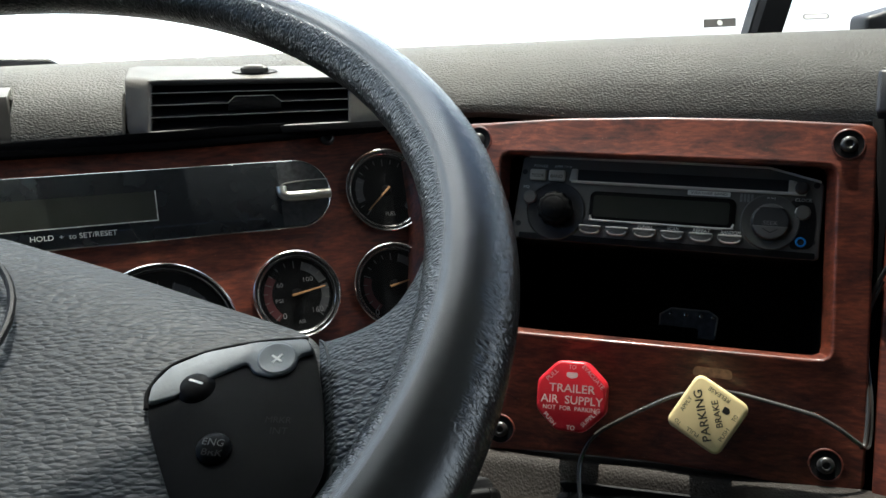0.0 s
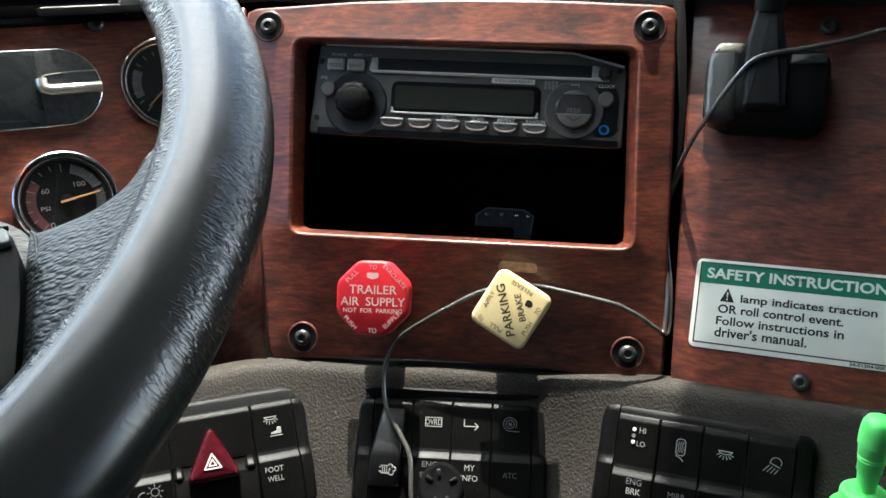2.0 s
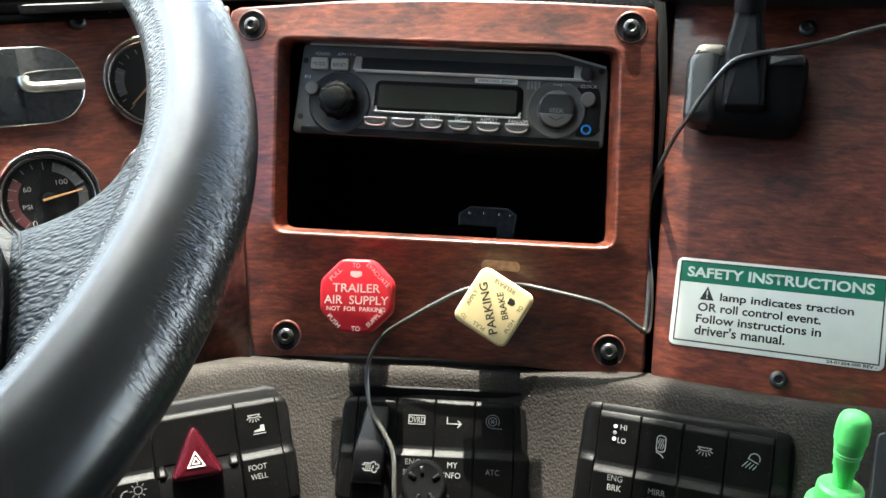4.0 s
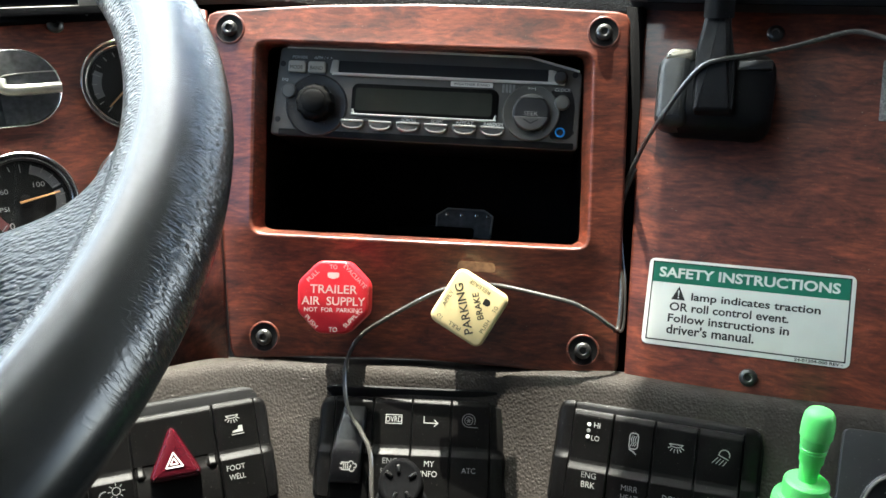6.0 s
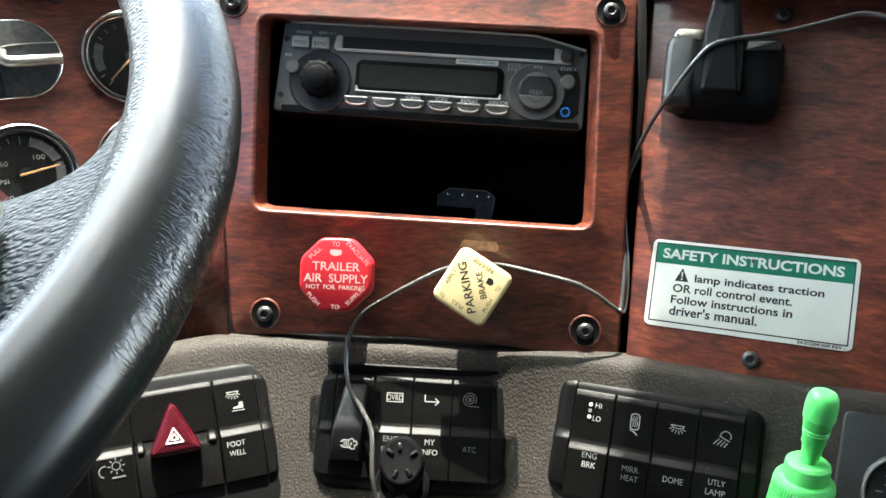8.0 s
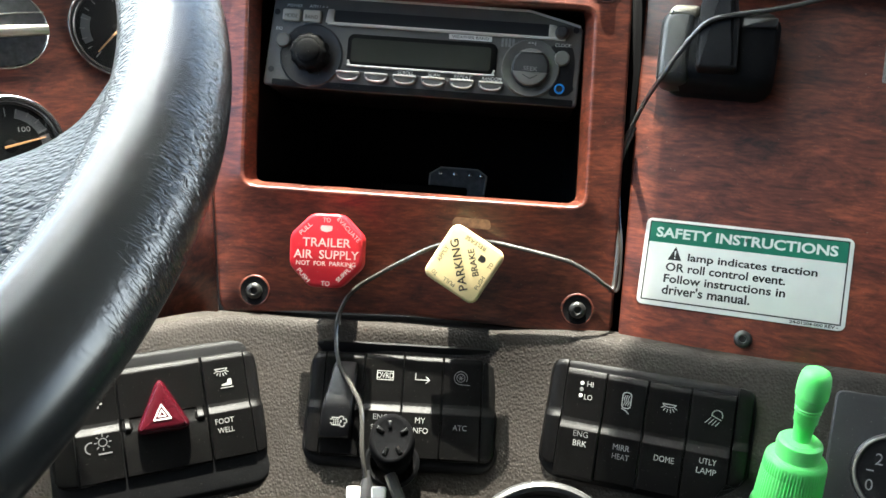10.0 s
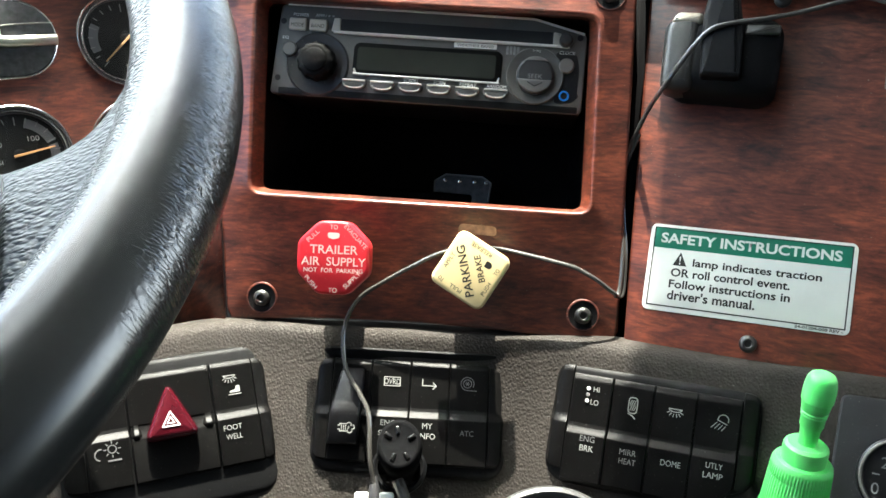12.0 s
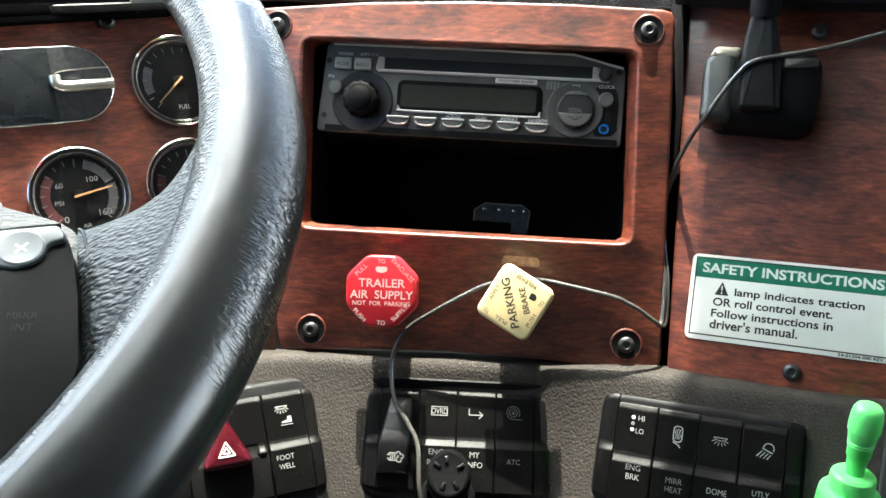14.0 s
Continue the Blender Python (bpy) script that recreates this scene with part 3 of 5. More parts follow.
part("wood_panel", prism(cluster_outline, -8, 0, 1.5), WOOD, fascia)
# unlit black strip painted as the pad's shade on the wood, also casting some
part("upper_trim", prism(soft([(-360, 38), (-100, 38), (40, 42), (70, 50), (70, 54), (20, 46.0), (-100, 43.0), (-360, 43.4)], 1.5), -14, 4.6, 1.2), UNLIT_BLACK, fascia, "black upper trim strip, set proud to cast shade")
bolt(fascia, 4, 40, 0, False)

# curved filler between the instrument panel and the radio panel
rows = []
for m, u0, u1, w, v0, v1 in ((RA, -106, -127, -1.2, -106, 101), (RA, -120, -134, -1.6, -107, 101), (RA, -138, -142, -4, -109, 101), (RA, -156, -150, -10, -112, 101)):
    rows.append([at(m, u0 + (u1 - u0) * f, v0 + (v1 - v0) * f, w) for f in (0, 0.25, 0.5, 0.75, 1)])
rows.append([at(CL, 52, -122 + 176 * f, -3) for f in (0, 0.25, 0.5, 0.75, 1)])
rows.append([at(CL, 36, -122 + 176 * f, -7) for f in (0, 0.25, 0.5, 0.75, 1)])
cols = [glide([r[i] for r in rows], 6) for i in range(5)]
filler = part("panel_filler", loft(cols), WOOD, None, "red-brown wood filler strip beside the radio panel", metres=True)
tagged(thick(filler, 3), category="dashboard panel", kind="structure")

radio_panel = thing("radio_panel", RA, "lacquered red-brown wood panel round the radio opening", "dashboard panel")
outer = soft([(-127.5, 101), (-106, -102), (-60, -98.5), (0, -98), (50, -100.5), (115, -104.6), (116, -30), (118, 99.6), (60, 103.2), (0, 105), (-60, 104.6)], 7)
lip = soft([(-96.5, -29.6), (97.8, -34.4), (98.6, 77), (-98, 84)], 8, 6)
hole = soft([(-91.5, -25.8), (92.6, -31.2), (93.4, 77), (-92.6, 83)], 5, 6)
part("wood_panel", holed(outer, lip, hole, (0, 25), -10, 0, -8.5, -12, 2.2), WOOD, radio_panel)
for u, v in ((-112.4, 90.3), (103.2, 87.8), (-86.1, -88.4), (95.4, -89.8)):
    bolt(radio_panel, u, v)
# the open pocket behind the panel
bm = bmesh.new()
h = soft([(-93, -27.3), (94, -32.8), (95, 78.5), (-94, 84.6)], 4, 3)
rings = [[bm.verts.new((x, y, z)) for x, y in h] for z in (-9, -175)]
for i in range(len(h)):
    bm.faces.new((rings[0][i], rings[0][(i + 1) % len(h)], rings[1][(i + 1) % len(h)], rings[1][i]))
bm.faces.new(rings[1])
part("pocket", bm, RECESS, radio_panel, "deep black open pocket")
# worn pale decal on the lower rail
part("worn_decal", prism(soft([(24, -47), (46, -48), (45.5, -42.5), (25, -41.5)], 2.6), 0, 0.2), shader("worn_decal", (0.17, 0.085, 0.04), 0.45, spread=0.4, scale=300.0), radio_panel, "rubbed pale patch")

side_panel = thing("wood_dashboard", SI, "dark lacquered wood side panel of the dash", "dashboard panel")
part("wood_panel", prism(soft([(-57.5, -47.5), (0, -46.6), (75, -41), (260, -32), (260, 170), (-77, 170)], 3), -8, 0, 1.5), WOOD, side_panel)
bolt(side_panel, 5.8, -34.6, 0, False)
part("chipped_edge", prism(soft([(-5, -47.2), (9, -48.0), (7.5, -45.6), (-3.5, -45.0)], 0.8), 0, 1.4, 0.4), GREY, side_panel, "pale chip in the panel's lower edge")
bolt(side_panel, -3.8, 153, 0, False)
# trim juts 13 mm so that the panel's upper part falls in shade
part("upper_trim", prism(soft([(-84, 165), (260, 165), (260, 192), (-86, 192)], 3), -20, 13, 2.5), BLACK, side_panel, "black upper trim strip, set proud to cast shade")

# black sheets painted as the shade in the panel channel and under the pad
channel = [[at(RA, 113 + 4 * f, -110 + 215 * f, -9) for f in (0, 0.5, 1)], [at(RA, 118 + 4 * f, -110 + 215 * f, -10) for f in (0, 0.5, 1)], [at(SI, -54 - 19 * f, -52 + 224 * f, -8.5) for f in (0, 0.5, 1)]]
tagged(thick(part("channel", loft(channel), UNLIT_BLACK, None, "black sheet for the shade in the channel between two wood panels", metres=True), 2), category="dashboard panel", kind="structure")
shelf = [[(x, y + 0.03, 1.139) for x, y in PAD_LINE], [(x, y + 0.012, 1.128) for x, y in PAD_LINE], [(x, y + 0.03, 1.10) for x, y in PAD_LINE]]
tagged(thick(part("under_shelf", loft(shelf), UNLIT_BLACK, None, "black sheet for the shade under the dash pad", metres=True), 2), category="dashboard panel", kind="structure")

# one more black sheet, as the shade between instrument panel and pad
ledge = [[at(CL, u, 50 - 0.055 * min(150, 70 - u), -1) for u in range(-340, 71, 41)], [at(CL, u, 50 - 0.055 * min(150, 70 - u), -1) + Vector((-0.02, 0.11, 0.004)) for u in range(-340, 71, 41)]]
tagged(thick(part("shaded_ledge", loft(ledge), UNLIT_BLACK, None, "black sheet for the shade between instrument panel and dash pad", metres=True), 2), category="dashboard panel", kind="structure")

# ---- lower fascia ----
L0, M0, R0 = plane((0.0536, 0.4276, 0.9149), 5, 38), plane((0.1544, 0.4023, 0.9114), -20, 40), plane((0.2693, 0.3306, 0.9177), -40.2, 33)
rows = []
for m, u, v, k in ((L0, -420, 36, 0), (L0, -160, 43, 0), (L0, -80, 46, 0), (L0, -20, 47, 0), (L0, 20, 45.5, 0), (M0, -45, 44.5, 4), (M0, 0, 42.5, 7), (M0, 45, 40, 8), (R0, -50, 37, 1), (R0, 0, 38.4, 0), (R0, 50, 39.6, 0), (R0, 110, 43.2, 0), (R0, 320, 50, 0)):
    rows.append([at(m, u, v + 6, -14 + k), at(m, u, v + 1, -6 + k), at(m, u, v - 1.5, -3.6 + k), at(m, u, v - 4.5, -3 + k), at(m, u, v - 8, -3 + 0.95 * k)] + [at(m, u, v - 12 - (v + 65) * f, -3 + 0.75 * k * max(0, 1 - 3 * f) - (0.4 * k * max(0, f - 0.5) * 4 if m is M0 else 0)) for f in (0, 0.25, 0.5, 0.64, 0.75, 1)] + [at(m, u, -95, -12), at(m, u, -140, -60), at(m, u, -300, -260)])
cols = [glide([r[i] for r in rows], 6) for i in range(len(rows[0]))]
lower = part("lower_fascia", loft(cols), BAND, None, "taupe grained lower dash fascia with switch recesses", metres=True)
tagged(thick(lower, 3), category="dashboard panel", kind="structure")


# ---- gauges ----
def gauge(u, v, r, needle, label, marks=(), bands=()):
    g = thing("gauge", CL @ shift(u, v, 0), label, "gauge", "gauges in the instrument panel")
    part("bezel", lathe([(r, 0), (r, 3.0), (r - 0.3, 3.9), (r - 0.9, 4.3), (r - 1.5, 3.9), (r - 1.9, 2.8), (r - 2.3, 2.2)], 72), CHROME, g, "chrome bezel ring")
    part("bezel_groove", lathe([(r - 1.8, 1.8), (r - 3.6, 1.6), (r - 4.6, 0.6)], 64), BLACK, g)
    part("inner_ring", lathe([(r - 3.0, 1.6), (r - 3.1, 2.4), (r - 3.5, 2.7), (r - 3.9, 2.4), (r - 4.2, 1.2)], 72), CHROME, g, "thin inner chrome ring")
    part("dial", lathe([(0, 0.5), (r - 4.6, 0.5)], 48), DIAL, g)
    for a0, a1, material in bands:
        bm, k = bmesh.new(), 24
        ri, ro = r * 0.56, r * 0.74
        ring = [[bm.verts.new((q * math.cos(a), q * math.sin(a), 0.7)) for q in (ri, ro)] for a in (radians(a0 + (a1 - a0) * i / k) for i in range(k + 1))]
        for p, q in zip(ring, ring[1:]):
            bm.faces.new((p[0], p[1], q[1], q[0]))
        part("dial_band", bm, material, g)
    bm = bmesh.new()
    for i in range(17):
        a = radians(225 - 270 * i / 16)
        ri = r * (0.66 if i % 4 else 0.6)
        stroke([(ri * math.cos(a), ri * math.sin(a)), (r * 0.75 * math.cos(a), r * 0.75 * math.sin(a))], 0.5, 0.75, 0.85, bm)
    part("tick_marks", bm, DIM, g)
    a = radians(needle)
    c, s = math.cos(a), math.sin(a)
    tail, tip = -r * 0.12, r * 0.66
    n = [(tail * c - 0.7 * s, tail * s + 0.7 * c), (tail * c + 0.7 * s, tail * s - 0.7 * c), (tip * c + 0.35 * s, tip * s - 0.35 * c), (tip * c - 0.35 * s, tip * s + 0.35 * c)]
    part("needle", prism(n, 2.0, 2.6, 0.2), AMBER, g, "orange pointer")
    part("hub_cap", lathe([(r * 0.13, 1.2), (r * 0.13, 1.8), (r * 0.1, 2.2), (0, 2.3)], 24), UNLIT_BLACK, g)
    for text, x, y, w, hgt in marks:
        words(text, g, GHOST, w, hgt, shift(x, y, 0.8))
    lens = part("lens", lathe([(0, 3.4), (r - 2.4, 3.0), (r - 2.4, 2.7), (0, 3.1)], 40), LENS, g, "clear glass lens")
    lens.visible_shadow = False
    return g


gauge(-29.3, -58.2, 27.5, 10, "air pressure gauge with a chrome bezel and orange needle", [("0", -9.2, -12.6, 2.4, 3.6), ("160", 11.8, -10.8, 6.8, 3.6), ("100", 8, 8.6, 6, 2.8), ("60", -10, 6.6, 4, 2.8), ("AIR", 1, -17.2, 4.5, 2.2), ("PSI", -11.4, -3, 4.6, 2.4)], [(20, 75, BANDGREY), (-40, 15, BANDGREY), (140, 230, BANDRED)])
gauge(38.0, 2.3, 27.8, 222, "fuel gauge with a chrome bezel and orange needle", [("FUEL", 1, -15.5, 7, 2.6)], [(-45, 15, BANDGREY), (150, 200, BANDGREY)])
gauge(34.3, -60.0, 27.7, 12, "small round gauge with a chrome bezel beside the wheel", [("0", -14, -16, 2.6, 4.0)], [(20, 75, BANDGREY), (160, 230, BANDRED)])
gauge(-110, -74, 44, 250, "large speedometer with a chrome bezel behind the wheel", [("60", 0, 22, 8, 4.5), ("40", -20, 12, 8, 4.5), ("80", 20, 12, 8, 4.5)], [(20, 75, BANDGREY)])

# long display pod with a rounded end
pod = thing("display_pod", CL, "long dark driver display with a chrome outline and rounded end", "display")
v0, v1 = -17.0, 26.8
rad = (v1 - v0) / 2
mid = (v0 + v1) / 2
end = [(-21 + rad * math.cos(radians(a)), mid + rad * math.sin(radians(a))) for a in range(-90, 91, 6)]
pill = end + [(-340, v1), (-340, v0)]
part("trim_ring", prism(pill, 0, 2.6, 0.9), CHROME, pod, "thin bright chrome outline")
part("screen_face", prism(inset(pill, 0.9), 0, 2.9, 0.3), FILM, pod, "smoked black face")
part("lcd", prism(rrect(200, 17.4, 0.6, -206, 4.4, 2), 2.9, 3.05), LCD, pod, "unlit grey-green display window")
part("lcd_edge", stroke([(-306, -4.6), (-105.6, -4.6), (-105.6, 13.2)], 0.5, 3.0, 3.3), WHITE, pod)
clear_end = [(x, y) for x, y in inset(end, 1.4)] + [(-32, v1 - 1.4), (-32, v0 + 1.4)]
part("end_cap", prism(clear_end, 2.6, 3.4, 0.5), END_FILM, pod, "polished clear end piece")
part("finger_groove", sweep(glide([Vector((-30.6, 9.5, 3.4)), Vector((-30.4, 5.5, 3.5)), Vector((-27.0, 3.2, 3.7)), Vector((-16.0, 3.0, 3.8)), Vector((0.0, 3.4, 3.5))], 6), 3.1, 14), LEDGE, pod, "bright curved ledge catching the sun")
part("slot_edge", sweep(glide([Vector((-30.6, 9.5, 3.4)), Vector((-28.0, 11.6, 3.5)), Vector((-15.0, 12.6, 3.5)), Vector((-0.5, 12.8, 3.4))], 6), 0.35, 8), GREY, pod)
words("HOLD  +  to SET/RESET", pod, WHITE, 46, 3.0, shift(-152, -9.6, 2.95))


# ---- radio ----
radio = thing("car_radio", RADIO, "dark grey radio and disc player in the dash opening", "radio")
body = soft([(-91.2, -26.5), (89.4, -26.5), (89.6, 18.6), (59, 26), (-88, 26)], 3)
part("faceplate", prism(body, -3, 0, 1.2), FACE, radio)
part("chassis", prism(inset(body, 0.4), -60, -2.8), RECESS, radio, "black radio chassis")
part("top_edge", sweep([Vector((-84, 26.0, -0.6)), Vector((0, 26.2, -0.6)), Vector((59, 26.0, -0.6)), Vector((88, 19.0, -0.6))], 0.9, 8), EDGE_GLINT, radio, "chrome top edge in a painted glint colour")
part("slot", prism(rrect(122, 7.0, 0.8, 9, 15.6, 2), 0, 0.25), DARK, radio, "disc slot")
part("slot_end", prism(soft([(-57.5, 11.6), (-52.4, 11.6), (-52.4, 19.4), (-56.2, 19.4)], 0.8), 0, 1.0, 0.4), SILVER, radio, "silver end of the disc slot")
part("slot_end", prism(soft([(70.4, 11.6), (75.4, 11.6), (74.8, 18.6), (70.4, 19.2)], 0.8), 0, 1.0, 0.4), SILVER, radio, "silver end of the disc slot")
part("slot_lip", sweep([Vector((-56, 11.3, 0.4)), Vector((80, 11.3, 0.4))], 1.0, 8), EDGE_GLINT, radio, "chrome lip under the disc slot in a painted glint colour")
part("display_frame", prism(rrect(86, 18.6, 4, -0.4, -3, 5), 0, 0.9, 0.6), KEY, radio)
part("display", prism(rrect(80, 13.4, 1.6, -1, -3, 3), 0.9, 1.0), LCD, radio, "unlit grey-green display")
part("display_lip", sweep(glide([Vector((-42.4, -9.0, 0.9)), Vector((-41.6, -10.9, 0.95)), Vector((-39, -12.0, 1.0)), Vector((0, -12.0, 1.0)), Vector((38, -12.0, 1.0)), Vector((40.8, -10.9, 0.95)), Vector((41.6, -9.0, 0.9))], 5), 0.65, 8), EDGE_GLINT, radio)
for i in range(6):
    u = -41.8 + 16.4 * i
    preset = part("preset_button", prism(soft([(u - 7, -15.6), (u + 7, -15.6), (u + 6.8, -18.6), (u + 4, -20.9), (u - 4, -20.9), (u - 6.8, -18.6)], 2.2), 0, 1.8, 0.8), PEARL, radio)
    # top line and lower rim paint the key's glints, the dish its dark reflection
    part("button_edge", sweep([Vector((u - 6.6, -15.9, 1.9)), Vector((u + 6.6, -15.9, 1.9))], 0.6, 8), EDGE_GLINT, preset)
    oval = [Vector((u + 5.6 * math.cos(radians(a)), -18.3 + 1.9 * math.sin(radians(a)), 1.9)) for a in range(180, 361, 15)]
    part("button_rim", sweep(oval, 0.5, 6), EDGE_GLINT, preset)
    part("button_dish", prism([(u + 5.2 * math.cos(radians(a)), -18.3 + 1.7 * math.sin(radians(a))) for a in range(0, 360, 20)], 1.8, 1.95, 0.1), FACE, preset)
part("lower_strip", prism(soft([(-86, -26.2), (87, -26.2), (87, -22.4), (-86, -22.4)], 1), 0, 0.4, 0.2), RECESS, radio, "black lower strip")
part("button_surround", prism(soft([(71, 8), (84, 9), (86.5, 0), (86, -20), (72, -21.5), (77, -6)], 5), 0, 0.35, 0.2), GLOSSY, radio, "glossy black button surround")
for text, i, w in (("SCROLL", 2, 9), ("SCAN", 3, 7), ("REPEAT", 4, 10), ("RANDOM", 5, 11)):
    words(text, radio, WHITE, w, 2.1, shift(-41.4 + 16.4 * i, -14.0, 1.3), lean=0.15)
part("knob_dish", lathe([(18.5, 0), (17.5, 1.2), (14.5, 0.6), (11, 0.5), (0, 0.5)], 48, cx=-64, cy=-8), BLACK, radio, "black round knob plate")
part("volume_knob", lathe([(10.8, 0.5), (10.6, 7), (10.0, 8.6), (8.8, 9.4), (7.4, 9.6), (0, 9.6)], 48, ribs=12, rib=0.45, rib_from=9, cx=-64, cy=-7), KNOB, radio, "black ribbed volume knob")
part("knob_cap", lathe([(7.0, 9.4), (6.8, 10.4), (5.6, 10.9), (0, 11.0)], 32, cx=-64, cy=-7), KNOB, radio, "black domed knob cap")
for u in (-77.2, -65.2):
    part("key", prism(rrect(10.4, 7.0, 1.2, u, 14.4, 3), 0, 2.2, 0.9), SILVER, radio)
words("MODE", radio, INK, 7.5, 2.2, shift(-77.2, 13.8, 2.3))
words("BAND", radio, INK, 7.5, 2.2, shift(-65.2, 13.8, 2.3))
words("POWER", radio, WHITE, 9, 1.8, shift(-76, 20.2, 0.1), lean=0.15)
words("APM / > >", radio, WHITE, 11, 1.8, shift(-62, 20.4, 0.1), lean=0.15)
words("EQ", radio, WHITE, 3.6, 1.8, shift(-84, 6.5, 0.1))
words("VOL", radio, GHOST, 4.5, 1.8, shift(-50.4, 0.5, 0.6, -60))
words("CLOCK", radio, WHITE, 9, 1.8, shift(79, 7.8, 0.6), lean=0.15)
for u, v in ((-81, -0.2), (79, 0.4)):
    part("round_button", lathe([(4.4, 0), (4.3, 1.6), (3.6, 2.2), (0, 2.4)], 28, cx=u, cy=v), PEARL, radio)
for u, v in ((-86, 16), (-87, -17), (85.6, 16.8), (85.2, -16.2)):
    part("release_hole", lathe([(0, 0.1), (1.7, 0.1)], 16, cx=u, cy=v), DARK, radio)
part("eject_button", lathe([(4.0, 0), (3.8, 3.5), (2.6, 5.0), (0, 5.6)], 24, cx=77.6, cy=14.6), BLACK, radio, "black domed eject button")
part("seek_dish", lathe([(16.5, 0), (15.8, 1.4), (13.6, 1.0), (11.8, 0.4), (0, 0.4)], 48, cx=61.8, cy=-6.2), FACE, radio)
part("seek_button", lathe([(10.8, 0.4), (10.6, 2.6), (9.4, 3.6), (0, 4.2)], 48, cx=61.8, cy=-6.2), BLACK, radio)
lower_half = [(61.8 + 10.2 * math.cos(radians(a)), -6.2 + 10.2 * math.sin(radians(a))) for a in range(195, 346, 10)]
part("seek_down", prism(lower_half, 2.6, 4.3, 0.8), PEARL, radio, "silver lower half of the seek key")
upper_half = [(61.8 + 10.3 * math.cos(radians(a)), -6.0 + 10.3 * math.sin(radians(a))) for a in range(50, 131, 8)]
part("seek_up", prism(upper_half, 2.4, 4.0, 0.6), PEARL, radio)
words("SEEK", radio, GHOST, 8, 2.4, shift(61.8, -7.2, 4.4))
part("arrow", stroke([(57.8, -10.6), (61.8, -12.8), (65.8, -10.6)], 0.5, 4.35, 4.45), BLACK, radio)
words(">>|", radio, WHITE, 4.4, 1.8, shift(61.4, 7.6, 1.2))
words("|<<", radio, WHITE, 4.4, 1.6, shift(62.4, -21.6, 0.6))
part("jack_ring", lathe([(1.8, 0.4), (2.0, 1.4), (2.8, 1.4), (3.0, 0.2)], 24, cx=78.9, cy=-16.6), BLUE, radio, "blue ring round the audio jack")
part("jack_hole", lathe([(0, 0.5), (1.9, 0.5)], 16, cx=78.9, cy=-16.6), DARK, radio)
part("weather_badge", prism(rrect(24.5, 2.8, 0.4, 26.6, 8.6, 2), 0, 0.5), WHITE, radio, "small white feature label")
words("WEATHER BAND", radio, INK, 21, 1.5, shift(26.6, 8.6, 0.55))
bm = bmesh.new()
for i in range(4):
    box(1.4, 5, 0.2, 45 + i * 2.0, 7.4, 0.15, 0, bm)
part("disc_emblem", bm, GHOST, radio)

# small hinged clip lying in the pocket
clip = thing("metal_clip", RA @ shift(18, -12, -146, -2.4) @ Matrix.Scale(1.35, 4), "small dark metal bracket lying in the pocket", "bracket")
part("bar", box(46, 6, 14, -18, -6, 0, 1.5), KEY, clip)
part("bracket_plate", prism(soft([(-16, -8), (14, -9), (15, 4), (10, 7), (-10, 7), (-16, 3)], 2), 2, 6, 1), CLIP, clip)
# pale outline paints the highlight along the bracket's edge
part("worn_edge", sweep([Vector((-15.6, -6, 6)), Vector((-15.6, 2.8, 6)), Vector((-10, 6.6, 6)), Vector((9.6, 6.6, 6)), Vector((14.4, 3.6, 6)), Vector((13.6, -6, 6))], 0.5, 6), EDGE_GLINT, clip)
for u in (-10, -2, 6, 12):
    part("stud", lathe([(1.3, 6), (1.1, 7.2), (0, 7.6)], 12, cx=u, cy=3.4), CHROME, clip)


# ---- brake valves ----
def stem(parent, w):
    part("stem", lathe([(11.5, 0), (11.5, 8), (10.6, 9), (10.6, w - 8), (11.5, w - 7), (11.5, w - 4)], 28), BLACK, parent, "black plastic stem")


air = thing("trailer_air_knob", RA @ shift(-40.4, -63.4, 0), "red octagonal push-pull trailer air supply knob on wood", "valve knob")
stem(air, 26)
octo = soft(disc(21.4, 8, a0=22.5), 3, 3)
part("knob_face", prism(octo, 17, 27, 2.0), RED, air)
face = lambda u, v, r=0: shift(u, v, 27.05, r)
words("TRAILER", air, PINK, 26, 4.6, face(0.4, 4.4), bold=0.01)
words("AIR  SUPPLY", air, PINK, 35, 4.6, face(0.4, -2.0), bold=0.01)
words("NOT  FOR  PARKING", air, PINK, 32, 2.4, face(0.4, -6.8), bold=0.01)
words("PULL", air, PINK, 8, 2.4, face(-11.2, 11.4, 45))
words("TO", air, PINK, 4.2, 2.4, face(0, 16.4))
words("EVACUATE", air, PINK, 16.5, 2.4, face(12.0, 11.6, -45))
words("PUSH", air, PINK, 8.5, 2.4, face(-11.4, -13.4, -45))
words("TO", air, PINK, 4.6, 2.6, face(0.6, -17.4))
words("SUPPLY", air, PINK, 11.5, 2.3, face(10.8, -11.6, 45))
part("emblem", prism(soft([(-3.2, 13.4), (3.2, 13.4), (3.2, 10.8), (0, 9.8), (-3.2, 10.8)], 1), 27, 27.12), PINK, air)

park = thing("parking_brake_knob", RA @ shift(33.4, -66.8, 0), "cream diamond-shaped parking brake knob turned on its stem", "valve knob")
stem(park, 26)
knob = part("knob_face", prism(rrect(32.4, 32.4, 4.4, 0, 0, 4), 17, 26, 1.8), CREAM, park, m=shift(0, 0, 0, 59))
tilt_face = lambda u, v, r=0: shift(u, v, 26.05, r)
words("PARKING", knob, INK, 27.5, 4.6, tilt_face(-2.0, 2.1, 44), bold=0.012)
words("BRAKE", knob, INK, 14.5, 3.4, tilt_face(3.2, -3.6, 44), bold=0.012)
words("PULL", knob, INK, 7.2, 2.2, tilt_face(-12.4, 1.5, 90))
